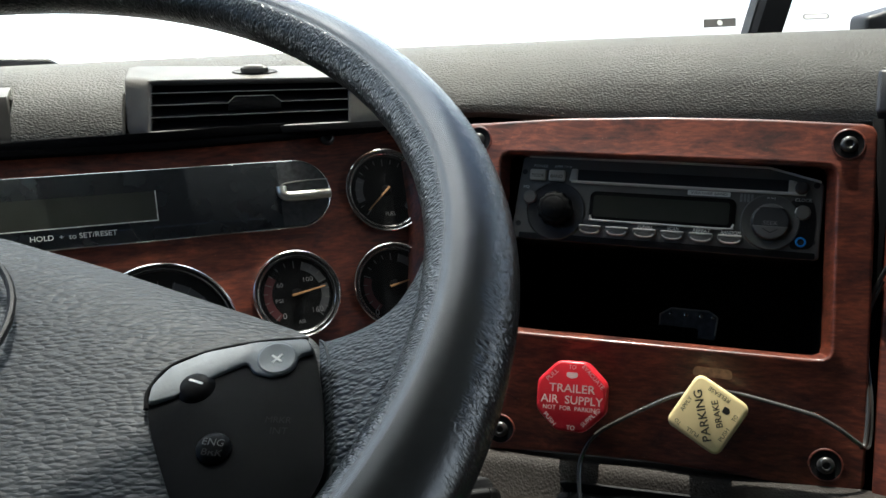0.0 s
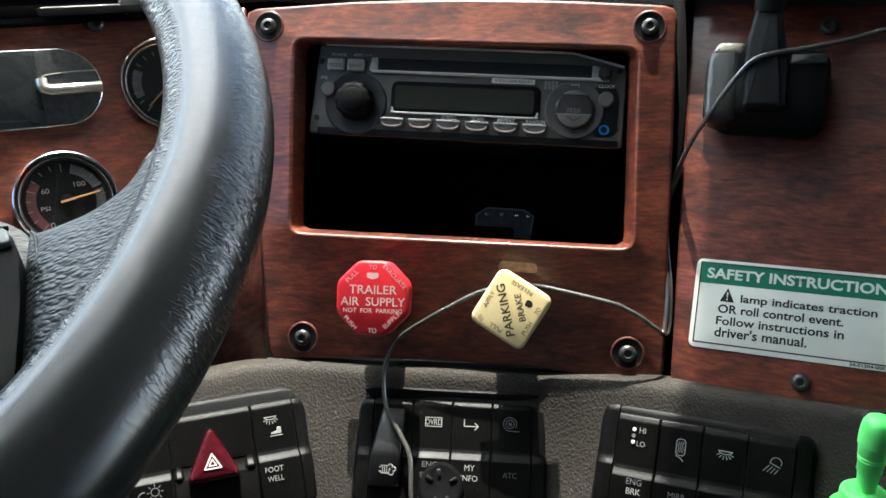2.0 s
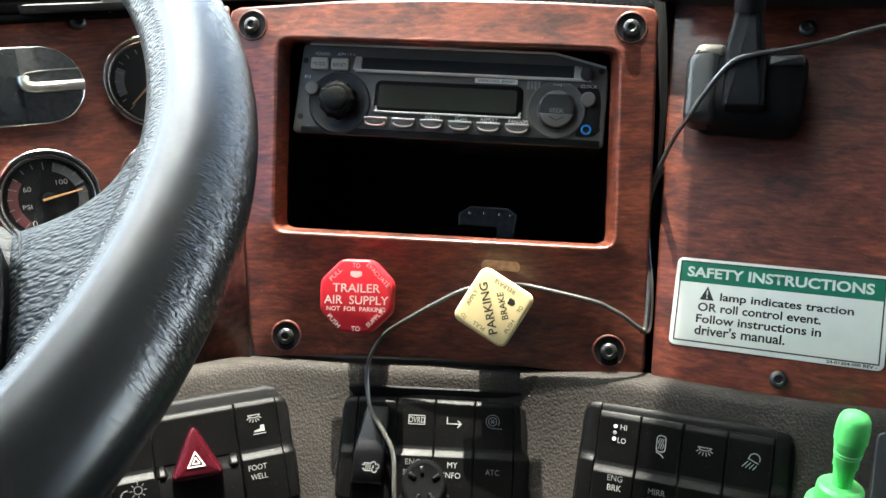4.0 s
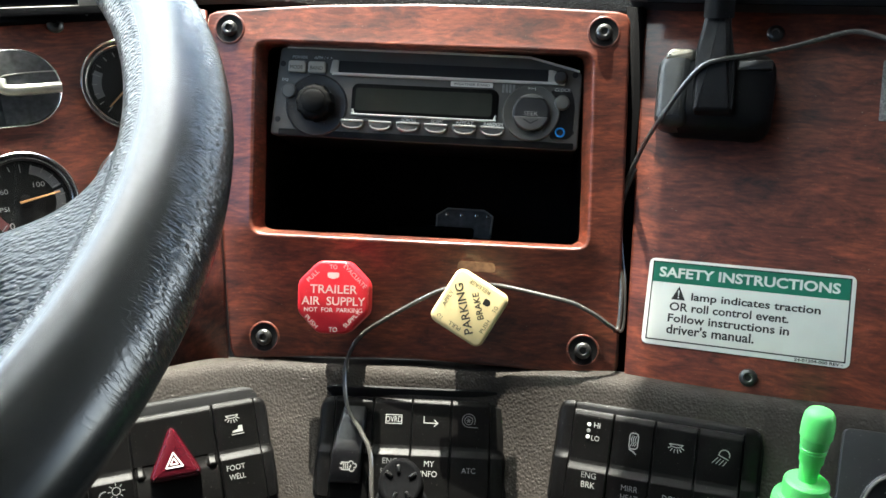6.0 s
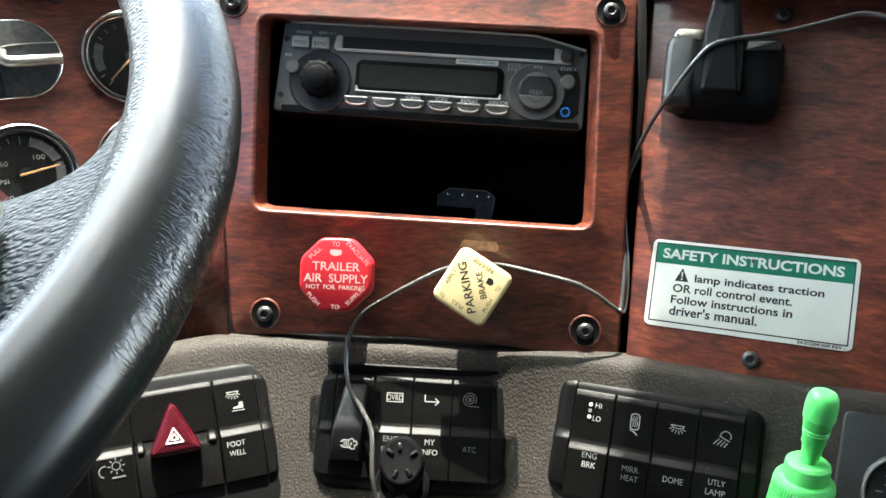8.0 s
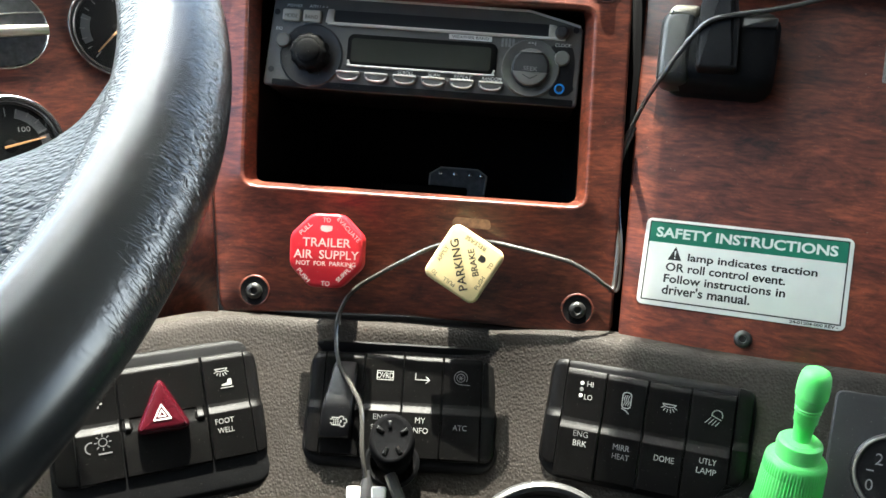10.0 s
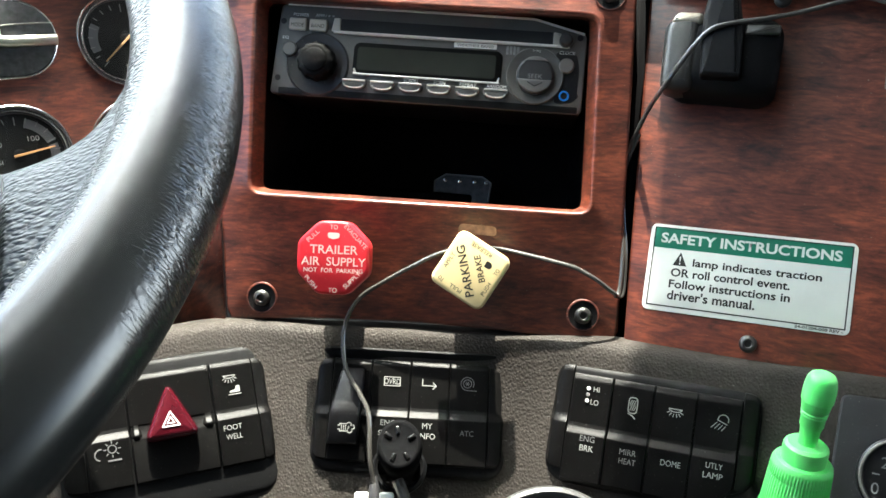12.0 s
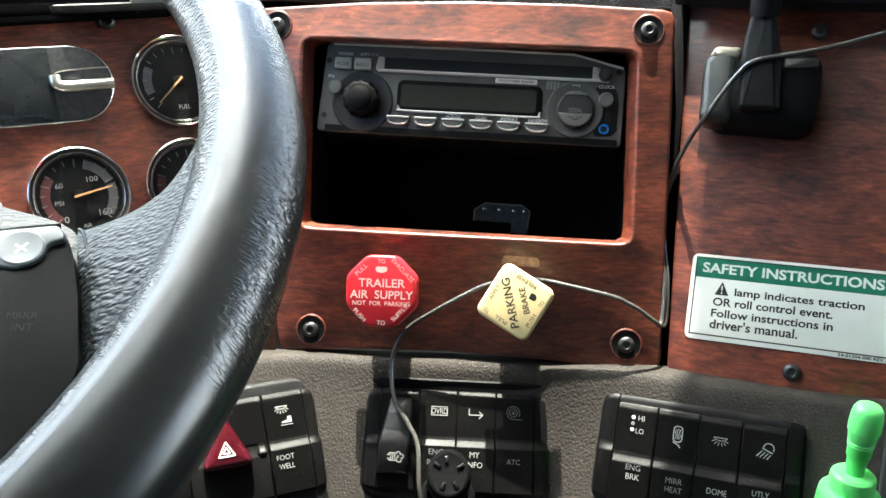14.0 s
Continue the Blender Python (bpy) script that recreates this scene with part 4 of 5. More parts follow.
words("TO", knob, INK, 3.4, 2.2, tilt_face(-12.2, 10.6, 78))
words("APPLY", knob, INK, 9, 2.2, tilt_face(-1.6, 12.4, 0))
words("RELEASE", knob, INK, 12.5, 2.2, tilt_face(12.4, 1.0, 90))
words("PUSH", knob, INK, 7.5, 2.2, tilt_face(-4.0, -12.4, 0))
words("TO", knob, INK, 3.6, 2.2, tilt_face(6.6, -12.2, 0))
part("emblem", prism(soft([(5.4, -4.8), (9.0, -4.6), (9.2, -7.4), (7.4, -8.8), (5.6, -8.0)], 0.8), 26, 26.12), INK, knob)

# ---- safety label ----
sign = thing("safety_label", SI @ shift(0, 0, 0, 1.9), "white safety sticker with a green heading on dark wood", "sticker")
part("backing", prism(rrect(104, 47.4, 3.2, 0, 0, 4), 0.05, 0.45, 0.15), LABEL, sign)
part("heading_band", prism(rrect(99, 11.0, 0.3, 0, 16.3, 1), 0.45, 0.5), GREEN, sign)
part("border", stroke([(-49.6, 21.8), (49.6, 21.8), (49.6, -20.8), (-49.6, -20.8)], 0.7, 0.45, 0.5, closed=True), INK, sign)
words("SAFETY INSTRUCTIONS", sign, LABEL, 91, 5.6, shift(-0.6, 16.4, 0.5), bold=0.03)
words("lamp indicates traction", sign, INK, 64.5, 5.4, shift(4.2, 3.6, 0.45), bold=0.02)
words("OR roll control event.", sign, INK, 60.5, 4.6, shift(-8.6, -2.0, 0.45), bold=0.02)
words("Follow instructions in", sign, INK, 61.5, 4.5, shift(-8.4, -8.3, 0.45), bold=0.02)
words("driver's manual.", sign, INK, 45, 5.3, shift(-16.8, -14.3, 0.45), bold=0.02)
part("warning_triangle", prism([(-38.4, 1.8), (-31.2, 1.8), (-34.8, 9.2)], 0.45, 0.55), INK, sign)
words("!", sign, LABEL, 0.8, 4.6, shift(-34.8, 4.8, 0.6), bold=0.02)
words("24-01204-000 REV -", sign, INK, 23, 1.6, shift(37.4, -22.2, 0.47), bold=0.03)


# ---- rocker switches ----
UP, LOW = math.degrees(math.atan(0.0988)), math.degrees(math.atan(0.123))


def on_up(u, v, r=0):
    return pose(u / 1000, v / 1000, (1.85 + 0.088 * (v + 1)) / 1000, UP, 0, r)


def on_low(u, v, r=0):
    return pose(u / 1000, v / 1000, (4.16 + 0.123 * (v + 7.2)) / 1000, LOW, 0, r)


SCOOP = [(-7.2, 4.0), (-6.6, 3.95), (-6.0, 3.66), (-5.0, 3.06), (-4.0, 2.48), (-3.0, 2.0), (-2.0, 1.72), (-1.0, 1.6)]
SECTION = [(-31, -6), (-31, 0.2), (-30, 1.2), *SCOOP, (21.0, 3.5), (21.8, 3.4), (22.8, 3.0), (23.8, 2.5), (24.5, 1.9), (24.8, 0.8), (24.8, -6)]


def extruded(section, u0, u1, edge=0.5, bm=None):
    """A section (height up the panel, depth out of it) drawn along the panel, its ends slightly rounded."""
    bm = bm or bmesh.new()
    rings = []
    for u, k in ((u0, edge), (u0 + edge, 0), (u1 - edge, 0), (u1, edge)):
        rings.append([bm.verts.new((u, v, w - k)) for v, w in section])
    n = len(section)
    for a, b in zip(rings, rings[1:]):
        for i in range(n):
            bm.faces.new((a[i], a[(i + 1) % n], b[(i + 1) % n], b[i]))
    bm.faces.new(rings[0])
    bm.faces.new(rings[-1][::-1])
    return bm


def switch_bank(m, u0, u1, label, low=-37, high=33):
    t = thing("switch_bank", m, label, "switch panel", "switch banks in the lower fascia")
    # plate runs on below the keys, painting in the bank's shadow on the fascia
    part("recess_frame", prism(rrect(u1 - u0, high - low, 13, (u0 + u1) / 2, (high + low) / 2, 8), -22, -1.4, 3.6), RECESS, t, "black moulded recess, lengthened over the shade below")
    return t


def end_cap(t, u0, u1):
    """The blank end of a bank: the keys' section, drawn in towards a rounded outer side."""
    out, inn = (u0, u1) if abs(u0) > abs(u1) else (u1, u0)
    span = inn - out
    bm = bmesh.new()
    rings = []
    for f, drop, k in ((0.0, 5.0, 0.74), (0.06, 3.2, 0.83), (0.18, 1.7, 0.91), (0.38, 0.8, 0.96), (0.7, 0.4, 0.985), (1.0, 0.4, 0.985)):
        rings.append([bm.verts.new((out + span * f, -3 + (v + 3) * k, w - (drop if w > 0 else 0))) for v, w in SECTION])
    n = len(SECTION)
    for a, b in zip(rings, rings[1:]):
        for i in range(n):
            bm.faces.new((a[i], a[(i + 1) % n], b[(i + 1) % n], b[i]))
    bm.faces.new(rings[0])
    bm.faces.new(rings[-1][::-1])
    part("end_cap", bm, KEY, t, smooth=24)


def icon_lamp(m, t, s=1.0, material=PRINT):
    bm = bmesh.new()
    stroke([(-5.4 * s, 1.4 * s), (5.4 * s, 1.4 * s)], 0.5, 0, 0.12, bm)
    stroke([(5 * s * math.cos(radians(a)), 1.4 * s + 2.4 * s * math.sin(radians(a))) for a in range(180, 361, 30)], 0.45, 0, 0.12, bm)
    for a in (205, 232, 258, 284, 308, 335):
        c, k = math.cos(radians(a)), math.sin(radians(a))
        stroke([(4.6 * s * c, 0.4 * s + 3 * s * k), (7.0 * s * c, 0.4 * s + 5.6 * s * k)], 0.42, 0, 0.12, bm)
    return part("icon", bm, material, t, m=m)


SMALL = Matrix.Scale(0.78, 4)

# middle bank
bank = switch_bank(SWM, -51, 57, "bank of four black rocker switches with white legends")
part("upper_margin", extruded([(24.9, -6), (24.9, 0.4), (26.4, 1.2), (28.4, 3.6), (29.6, 4.0), (30.8, 3.0), (31.2, -6)], -48, 54, 5), RECESS, bank)
edges = [-40.7, -19.1, 2.4, 24.0, 45.6]
end_cap(bank, -49.5, -41.1)
end_cap(bank, 46.0, 54.5)
keys = [part("rocker", extruded(SECTION, a + 0.2, b - 0.2), KEY, bank, smooth=9) for a, b in zip(edges, edges[1:])]
bm = bmesh.new()
rings = []
for v, ul, z in ((19.5, -35.5, 2.6), (19.0, -35.6, 3.6), (10, -37.0, 6.0), (0, -38.6, 8.4), (-4.5, -39.3, 9.3), (-6.5, -39.6, 9.3), (-8, -39.8, 8.9), (-21, -40.4, 6.4), (-22.4, -40.4, 5.2)):
    ur = -23.2 + 0.02 * (v - 19)
    rings.append([bm.verts.new(p) for p in ((ul - 0.8, v, -2), (ul - 0.3, v, z - 1.6), (ul + 0.2, v, z - 0.5), (ul + 1.2, v, z), (ur - 1.2, v, z), (ur - 0.2, v, z - 0.5), (ur + 0.2, v, z - 1.6), (ur + 0.6, v, -2))])
for p, q in zip(rings, rings[1:]):
    for i in range(7):
        bm.faces.new((p[i], p[i + 1], q[i + 1], q[i]))
bm.faces.new(rings[0])
bm.faces.new(rings[-1][::-1])
part("rocker_guard", bm, GLOSSY, bank, "raised glossy black guarded rocker", smooth=50)
bm = bmesh.new()
for y in (3.2, -3.2):
    stroke([(-6.2, y * 0.55), (-4.6, y * 0.55), (-4.6, y), (1.6, y)], 0.9, 0, 0.12, bm)
for x in (-3.0, -1.2, 0.6):
    for y in (1.6, 0.0, -1.6):
        stroke([(x, y - 0.45), (x, y + 0.45)], 0.8, 0, 0.12, bm)
for x, y, q, a0, a1 in ((3.6, 2.6, 2.0, -20, 190), (6.6, 0.6, 1.9, -100, 110), (4.4, -2.4, 2.2, -190, 20), (2.6, 0.2, 0.9, -90, 90)):
    stroke([(x + q * math.cos(radians(a)), y + q * math.sin(radians(a))) for a in range(a0, a1, 30)], 1.0, 0, 0.12, bm)
part("icon", bm, PRINT, bank, "exhaust filter symbol", m=pose(-0.0310, -0.0140, 0.0079, 11, 0, 0) @ Matrix.Scale(0.6, 4))
bm = stroke([(-5.6, -3.0), (5.6, -3.0), (5.6, 3.0), (-5.6, 3.0)], 0.55, 0, 0.12, closed=True)
part("icon", bm, PRINT, bank, m=on_up(-7.6, 12.8) @ SMALL)
words("OVRD", bank, PRINT, 8.93, 3.20, on_up(-7.6, 12.8))
bm = stroke([(-5.0, 2.6), (-5.0, -1.8), (4.6, -1.8)], 0.7, 0, 0.12)
stroke([(2.4, 0.4), (4.8, -1.8), (2.4, -4.0)], 0.7, 0, 0.12, bm)
part("icon", bm, PRINT, bank, m=on_up(13.0, 12.8) @ SMALL)
bm = stroke([(4.6 * math.cos(radians(a)), 4.6 * math.sin(radians(a))) for a in range(-30, 271, 20)] + [(6.5, -4.8)], 0.5, 0, 0.12)
stroke([(2.9 * math.cos(radians(a)), 2.9 * math.sin(radians(a))) for a in range(0, 360, 30)], 0.5, 0, 0.12, bm, closed=True)
for a in range(0, 360, 60):
    stroke([(0, 0), (1.6 * math.cos(radians(a)), 1.6 * math.sin(radians(a)))], 0.5, 0, 0.12, bm)
part("icon", bm, GHOST, bank, m=on_up(33.8, 13.6) @ SMALL)
words("ENG", bank, GHOST, 8.00, 3.04, on_low(-8.4, -9.8))
words("SHTDN", bank, GHOST, 10.23, 2.72, on_low(-8.2, -15.2))
words("MY", bank, PRINT, 5.39, 3.04, on_low(13.0, -10.6))
words("INFO", bank, PRINT, 8.93, 3.04, on_low(13.0, -15.9))
words("ATC", bank, GHOST, 7.44, 2.88, on_low(34.4, -13.4))

# right-hand bank
bank = switch_bank(SWR, -57, 50, "bank of four black rocker switches with lamp legends", -38, 25.5)
edges = [-46.6, -25.5, -4.0, 17.5, 39.4]
end_cap(bank, -56.0, -47.1)
end_cap(bank, 39.9, 48.6)
D = shift(0, -4.5, 0)
for i, (a, b) in enumerate(zip(edges, edges[1:])):
    part("rocker", extruded(SECTION, a + 0.2, b - 0.2), KEY, bank, smooth=9, m=shift(0, -4.5, 1.6 if i == 0 else 0))
for i, y in enumerate((17.4, 14.2, 11.0)):
    part("indicator_dot", lathe([(0, 0.3), (0.9, 0.3), (1.05, 0.1)], 16), WHITE if i != 1 else GHOST, bank, m=D @ shift(0, 0, 1.6) @ on_up(-37.8, y))
words("HI", bank, PRINT, 3.2, 2.7, D @ shift(0, 0, 1.6) @ on_up(-33.6, 17.4))
words("LO", bank, PRINT, 4.2, 2.7, D @ shift(0, 0, 1.6) @ on_up(-33.8, 10.6))
words("ENG", bank, GHOST, 7.63, 3.04, D @ shift(0, 0, 1.6) @ on_low(-34.6, -8.6))
words("BRK", bank, PRINT, 7.07, 3.04, D @ shift(0, 0, 1.6) @ on_low(-34.4, -13.4))
bm = stroke(rrect(5.6, 10.4, 2, 0, 0, 3), 0.7, 0, 0.12, closed=True)
for x in (-1.3, 0, 1.3):
    stroke([(x - 0.4, -3.4), (x + 0.4, -1.2), (x - 0.4, 1.2), (x + 0.4, 3.4)], 0.5, 0, 0.12, bm)
stroke([(-2.6, -5.6), (0.5, -7.0), (2.2, -8.6)], 0.7, 0, 0.12, bm)
part("icon", bm, PRINT, bank, m=D @ on_up(-14.2, 12.6) @ SMALL)
words("MIRR", bank, GHOST, 8.37, 2.88, D @ on_low(-13.4, -11.6))
words("HEAT", bank, GHOST, 8.56, 2.88, D @ on_low(-13.2, -16.2))
icon_lamp(D @ on_up(7.2, 13.6), bank, 0.62)
words("DOME", bank, PRINT, 9.86, 3.04, D @ on_low(8.2, -13.0))
bm = stroke([(1.6 + 3.3 * math.cos(radians(a)), 1.4 + 3.3 * math.sin(radians(a))) for a in range(-20, 205, 25)], 0.6, 0, 0.12)
stroke([(-2.0, 1.0), (4.2, -1.4)], 0.6, 0, 0.12, bm)
for i in range(4):
    stroke([(-2.2 + i * 1.8, -0.6 - i * 0.7), (-5.4 + i * 2.2, -4.4 - i * 0.4)], 0.5, 0, 0.12, bm)
part("icon", bm, PRINT, bank, m=D @ on_up(29.6, 12.2) @ SMALL)
words("UTLY", bank, PRINT, 8.18, 2.88, D @ on_low(29.2, -10.0))
words("LAMP", bank, PRINT, 9.49, 2.88, D @ on_low(29.0, -14.8))

# left-hand bank with the hazard key
bank = switch_bank(SWL, -77, 34, "bank of black switches with a dark red triangular hazard key", -48)
end_cap(bank, 24.6, 31.5)
end_cap(bank, -75.5, -64)
part("blank_key", extruded([(-1.0, -6), (-1.0, 1.6), (21.0, 3.5), (21.8, 3.4), (22.8, 3.0), (23.8, 2.5), (24.5, 1.9), (24.8, 0.8), (24.8, -6)], -41.4, 1.2), KEY, bank, smooth=9)
part("rocker", extruded(SECTION, 2.0, 24.2), KEY, bank, smooth=9)
part("rocker", extruded(SECTION, -63.4, -42.0), KEY, bank, smooth=9)
part("lower_blank", extruded([(-31, -6), (-31, 0.2), (-30, 1.2), (-9, 3.0), (-7.6, 2.6), (-4, 1.3), (1, 1.0), (1, -6)], -41.2, 1.3, 0.6), KEY, bank)
for u0, u1 in ((-41.2, -35.5), (-5.2, 1.3)):
    part("ridge", extruded([(-9, -6), (-9, 3.0), *SCOOP, (-1.0, -6)], u0, u1, 1.8), KEY, bank)
tri = soft([(-36.0, -11.6), (-6.6, -12.0), (-20.6, 18.2)], 6.2, 6)
hazard = part("hazard_key", prism(tri, -2, 9.5, 3.2, crown=0.6), HAZARD, bank, "dark red triangular hazard key")
bm = stroke([(-25.8, -5.4), (-17.4, -5.5), (-21.4, 2.0)], 0.75, 9.9, 10.15, closed=True)
stroke([(-23.4, -3.9), (-19.8, -4.0), (-21.5, -0.8)], 0.6, 9.9, 10.15, bm, closed=True)
part("hazard_symbol", bm, WHITE, hazard, "white double triangle")
icon_lamp(on_up(11.6, 15.6), bank, 0.6)
part("icon", prism(soft([(-3.6, -1.8), (3.6, -1.8), (3.6, 2.6), (1.0, 2.6), (0.4, 0.2), (-3.4, -0.6)], 0.5), 0, 0.12), PRINT, bank, m=on_up(13.6, 8.6) @ SMALL)
part("icon", stroke([(-4.2, 0), (4.2, 0)], 0.6, 0, 0.12), PRINT, bank, m=on_up(13.6, 6.2) @ SMALL)
words("FOOT", bank, PRINT, 9.6, 2.8, on_low(9.6, -11.2))
words("WELL", bank, PRINT, 8.6, 2.8, on_low(9.8, -16.0))
bm = stroke([(-2.4, 0), (2.4, 0)], 1.2, 0, 0.12)
stroke([(0, -2.4), (0, 2.4)], 1.2, 0, 0.12, bm)
part("icon", bm, PRINT, bank, m=on_up(-51.3, 8.4) @ SMALL)
for m, mt in ((on_up(-52, 15), PRINT), (on_low(-50.8, -11.0), GHOST)):
    bm = stroke([(2.0 * math.cos(radians(a)), 2.0 * math.sin(radians(a))) for a in range(0, 360, 30)], 0.5, 0, 0.12, closed=True)
    for a in range(0, 360, 45):
        stroke([(2.9 * math.cos(radians(a)), 2.9 * math.sin(radians(a))), (4.0 * math.cos(radians(a)), 4.0 * math.sin(radians(a)))], 0.5, 0, 0.12, bm)
    part("icon", bm, mt, bank, m=m)
part("icon", stroke([(-3, 0), (3, 0)], 0.8, 0, 0.12), GHOST, bank, m=on_low(-50.0, -16.6))
part("icon", stroke([(3.6 * math.cos(radians(a)), 3.6 * math.sin(radians(a))) for a in range(80, 280, 25)], 0.8, 0, 0.12), GHOST, bank, m=on_low(-56.4, -13.0) @ SMALL)


RAIL = shader("satin_rail", (0.15, 0.16, 0.165), 0.3, bump=0.1)
POD = shader("pod_black", (0.002, 0.002, 0.0022), 0.4, bump=0.05, spread=0.3)
POD.node_tree.nodes["Principled BSDF"].inputs["Specular IOR Level"].default_value = 0.06
WORN = shader("faded_print", (0.022, 0.022, 0.022), 0.5, spread=0.6, scale=600.0)

# ---- steering wheel ----
wheel = thing("steering_wheel", WHEEL, "black leather truck steering wheel with a grained hub cover", "steering wheel")
RIM, TUBE = 242.4, 16.8
bm = bmesh.new()
NA, NB = 288, 96
rings = []
for i in range(NA):
    a = 2 * math.pi * i / NA - math.pi
    ring = []
    for j in range(NB):
        b = 2 * math.pi * j / NB - math.pi / 2
        q = TUBE * (1.0 + 0.12 * math.cos(2 * (b - radians(150))))
        crease = (b - radians(122) + math.pi) % (2 * math.pi) - math.pi
        q += 0.5 * math.exp(-(crease / 0.22) ** 2) - 0.9 * math.exp(-(crease / 0.045) ** 2)
        rr = RIM + q * math.cos(b)
        ring.append(bm.verts.new((rr * math.cos(a), rr * math.sin(a), q * math.sin(b))))
    rings.append(ring)
uv = bm.loops.layers.uv.new("unrolled")
for i in range(NA):
    for j in range(NB):
        f = bm.faces.new((rings[i][j], rings[(i + 1) % NA][j], rings[(i + 1) % NA][(j + 1) % NB], rings[i][(j + 1) % NB]))
        for lp, (p, q) in zip(f.loops, ((i, j), (i + 1, j), (i + 1, j + 1), (i, j + 1))):
            lp[uv].uv = ((2 * math.pi * p / NA - math.pi) * RIM / 1000, (2 * math.pi * q / NB - math.pi / 2) * 17.2 / 1000)
part("rim", bm, LEATHER, wheel, "worn shiny leather rim with a stitched seam", smooth=80)


def spoke_grip(s):
    """Leather spoke that flares from the hub into the rim."""
    top = [(183, -51), (187, -53.2), (193, -53.2), (203, -50), (212.5, -43), (221, -29), (227, -14), (232, 2)]
    low = [(185.5, -118), (188, -117), (191, -116), (196, -115), (202, -112), (209, -109), (214, -106), (219, -104)]
    bm = bmesh.new()
    rows = []
    for k, (p, q) in enumerate(zip(glide([(x, y, 0) for x, y in top], 3), glide([(x, y, 0) for x, y in low], 3))):
        f = k / 21
        lift = -13 + 17 * f ** 1.5
        ring = []
        for j in range(20):
            a = 2 * math.pi * j / 20
            g = 0.5 - 0.5 * math.cos(a)
            c = p.lerp(q, g)
            ring.append(bm.verts.new((s * c.x, c.y, lift + (5 + 3.2 * min(1, 5 * f)) * math.copysign(abs(math.sin(a)) ** 0.6, math.sin(a)))))
        rows.append(ring)
    for a, b in zip(rows, rows[1:]):
        for j in range(20):
            bm.faces.new((a[j], a[(j + 1) % 20], b[(j + 1) % 20], b[j]))
    bm.faces.new(rows[0])
    bm.faces.new(rows[-1][::-1])
    return part("spoke", bm, SPOKE, wheel, "creased leather spoke", smooth=80)


def dome(outline, base, rim_z, crown, steps=8, bm=None, power=2.0, c=None):
    """A cushion over an outline."""
    bm = bm or bmesh.new()
    k = len(outline)
    cx, cy = c or (sum(p[0] for p in outline) / k, sum(p[1] for p in outline) / k)
    rows = [[(x, y, base) for x, y in outline]]
    for i in range(steps + 1):
        f = i / steps * 0.999
        z = rim_z + crown * (1 - (1 - f) ** power)
        rows.append([(cx + (x - cx) * (1 - f), cy + (y - cy) * (1 - f), z) for x, y in outline])
    rings = [[bm.verts.new(p) for p in r] for r in rows]
    for a, b in zip(rings, rings[1:]):
        for i in range(k):
            bm.faces.new((a[i], a[(i + 1) % k], b[(i + 1) % k], b[i]))
    bm.faces.new(rings[-1])
    return bm


half = [(0, 26), (38, 24), (53, 19.5), (102, -5), (148, -30.5), (177, -46.5), (183, -53), (186, -72), (187, -112), (176, -135), (146, -152), (100, -176), (50, -188), (0, -190)]
full = half + [(-x, y) for x, y in half[-2:0:-1]]
part("hub_cover", dome(soft(full[::-1], 5, 3), -30, -12, 9, 14, c=(0, -70), power=6), HUB, wheel, "blue-grey grained hub cover", smooth=50)
part("horn_line", sweep([Vector((78 * math.cos(radians(a)), -48 + 60 * math.sin(radians(a)), 3.7)) for a in range(-60, 61, 6)], 1.5, 8), RECESS, wheel, "dark horn pad groove")
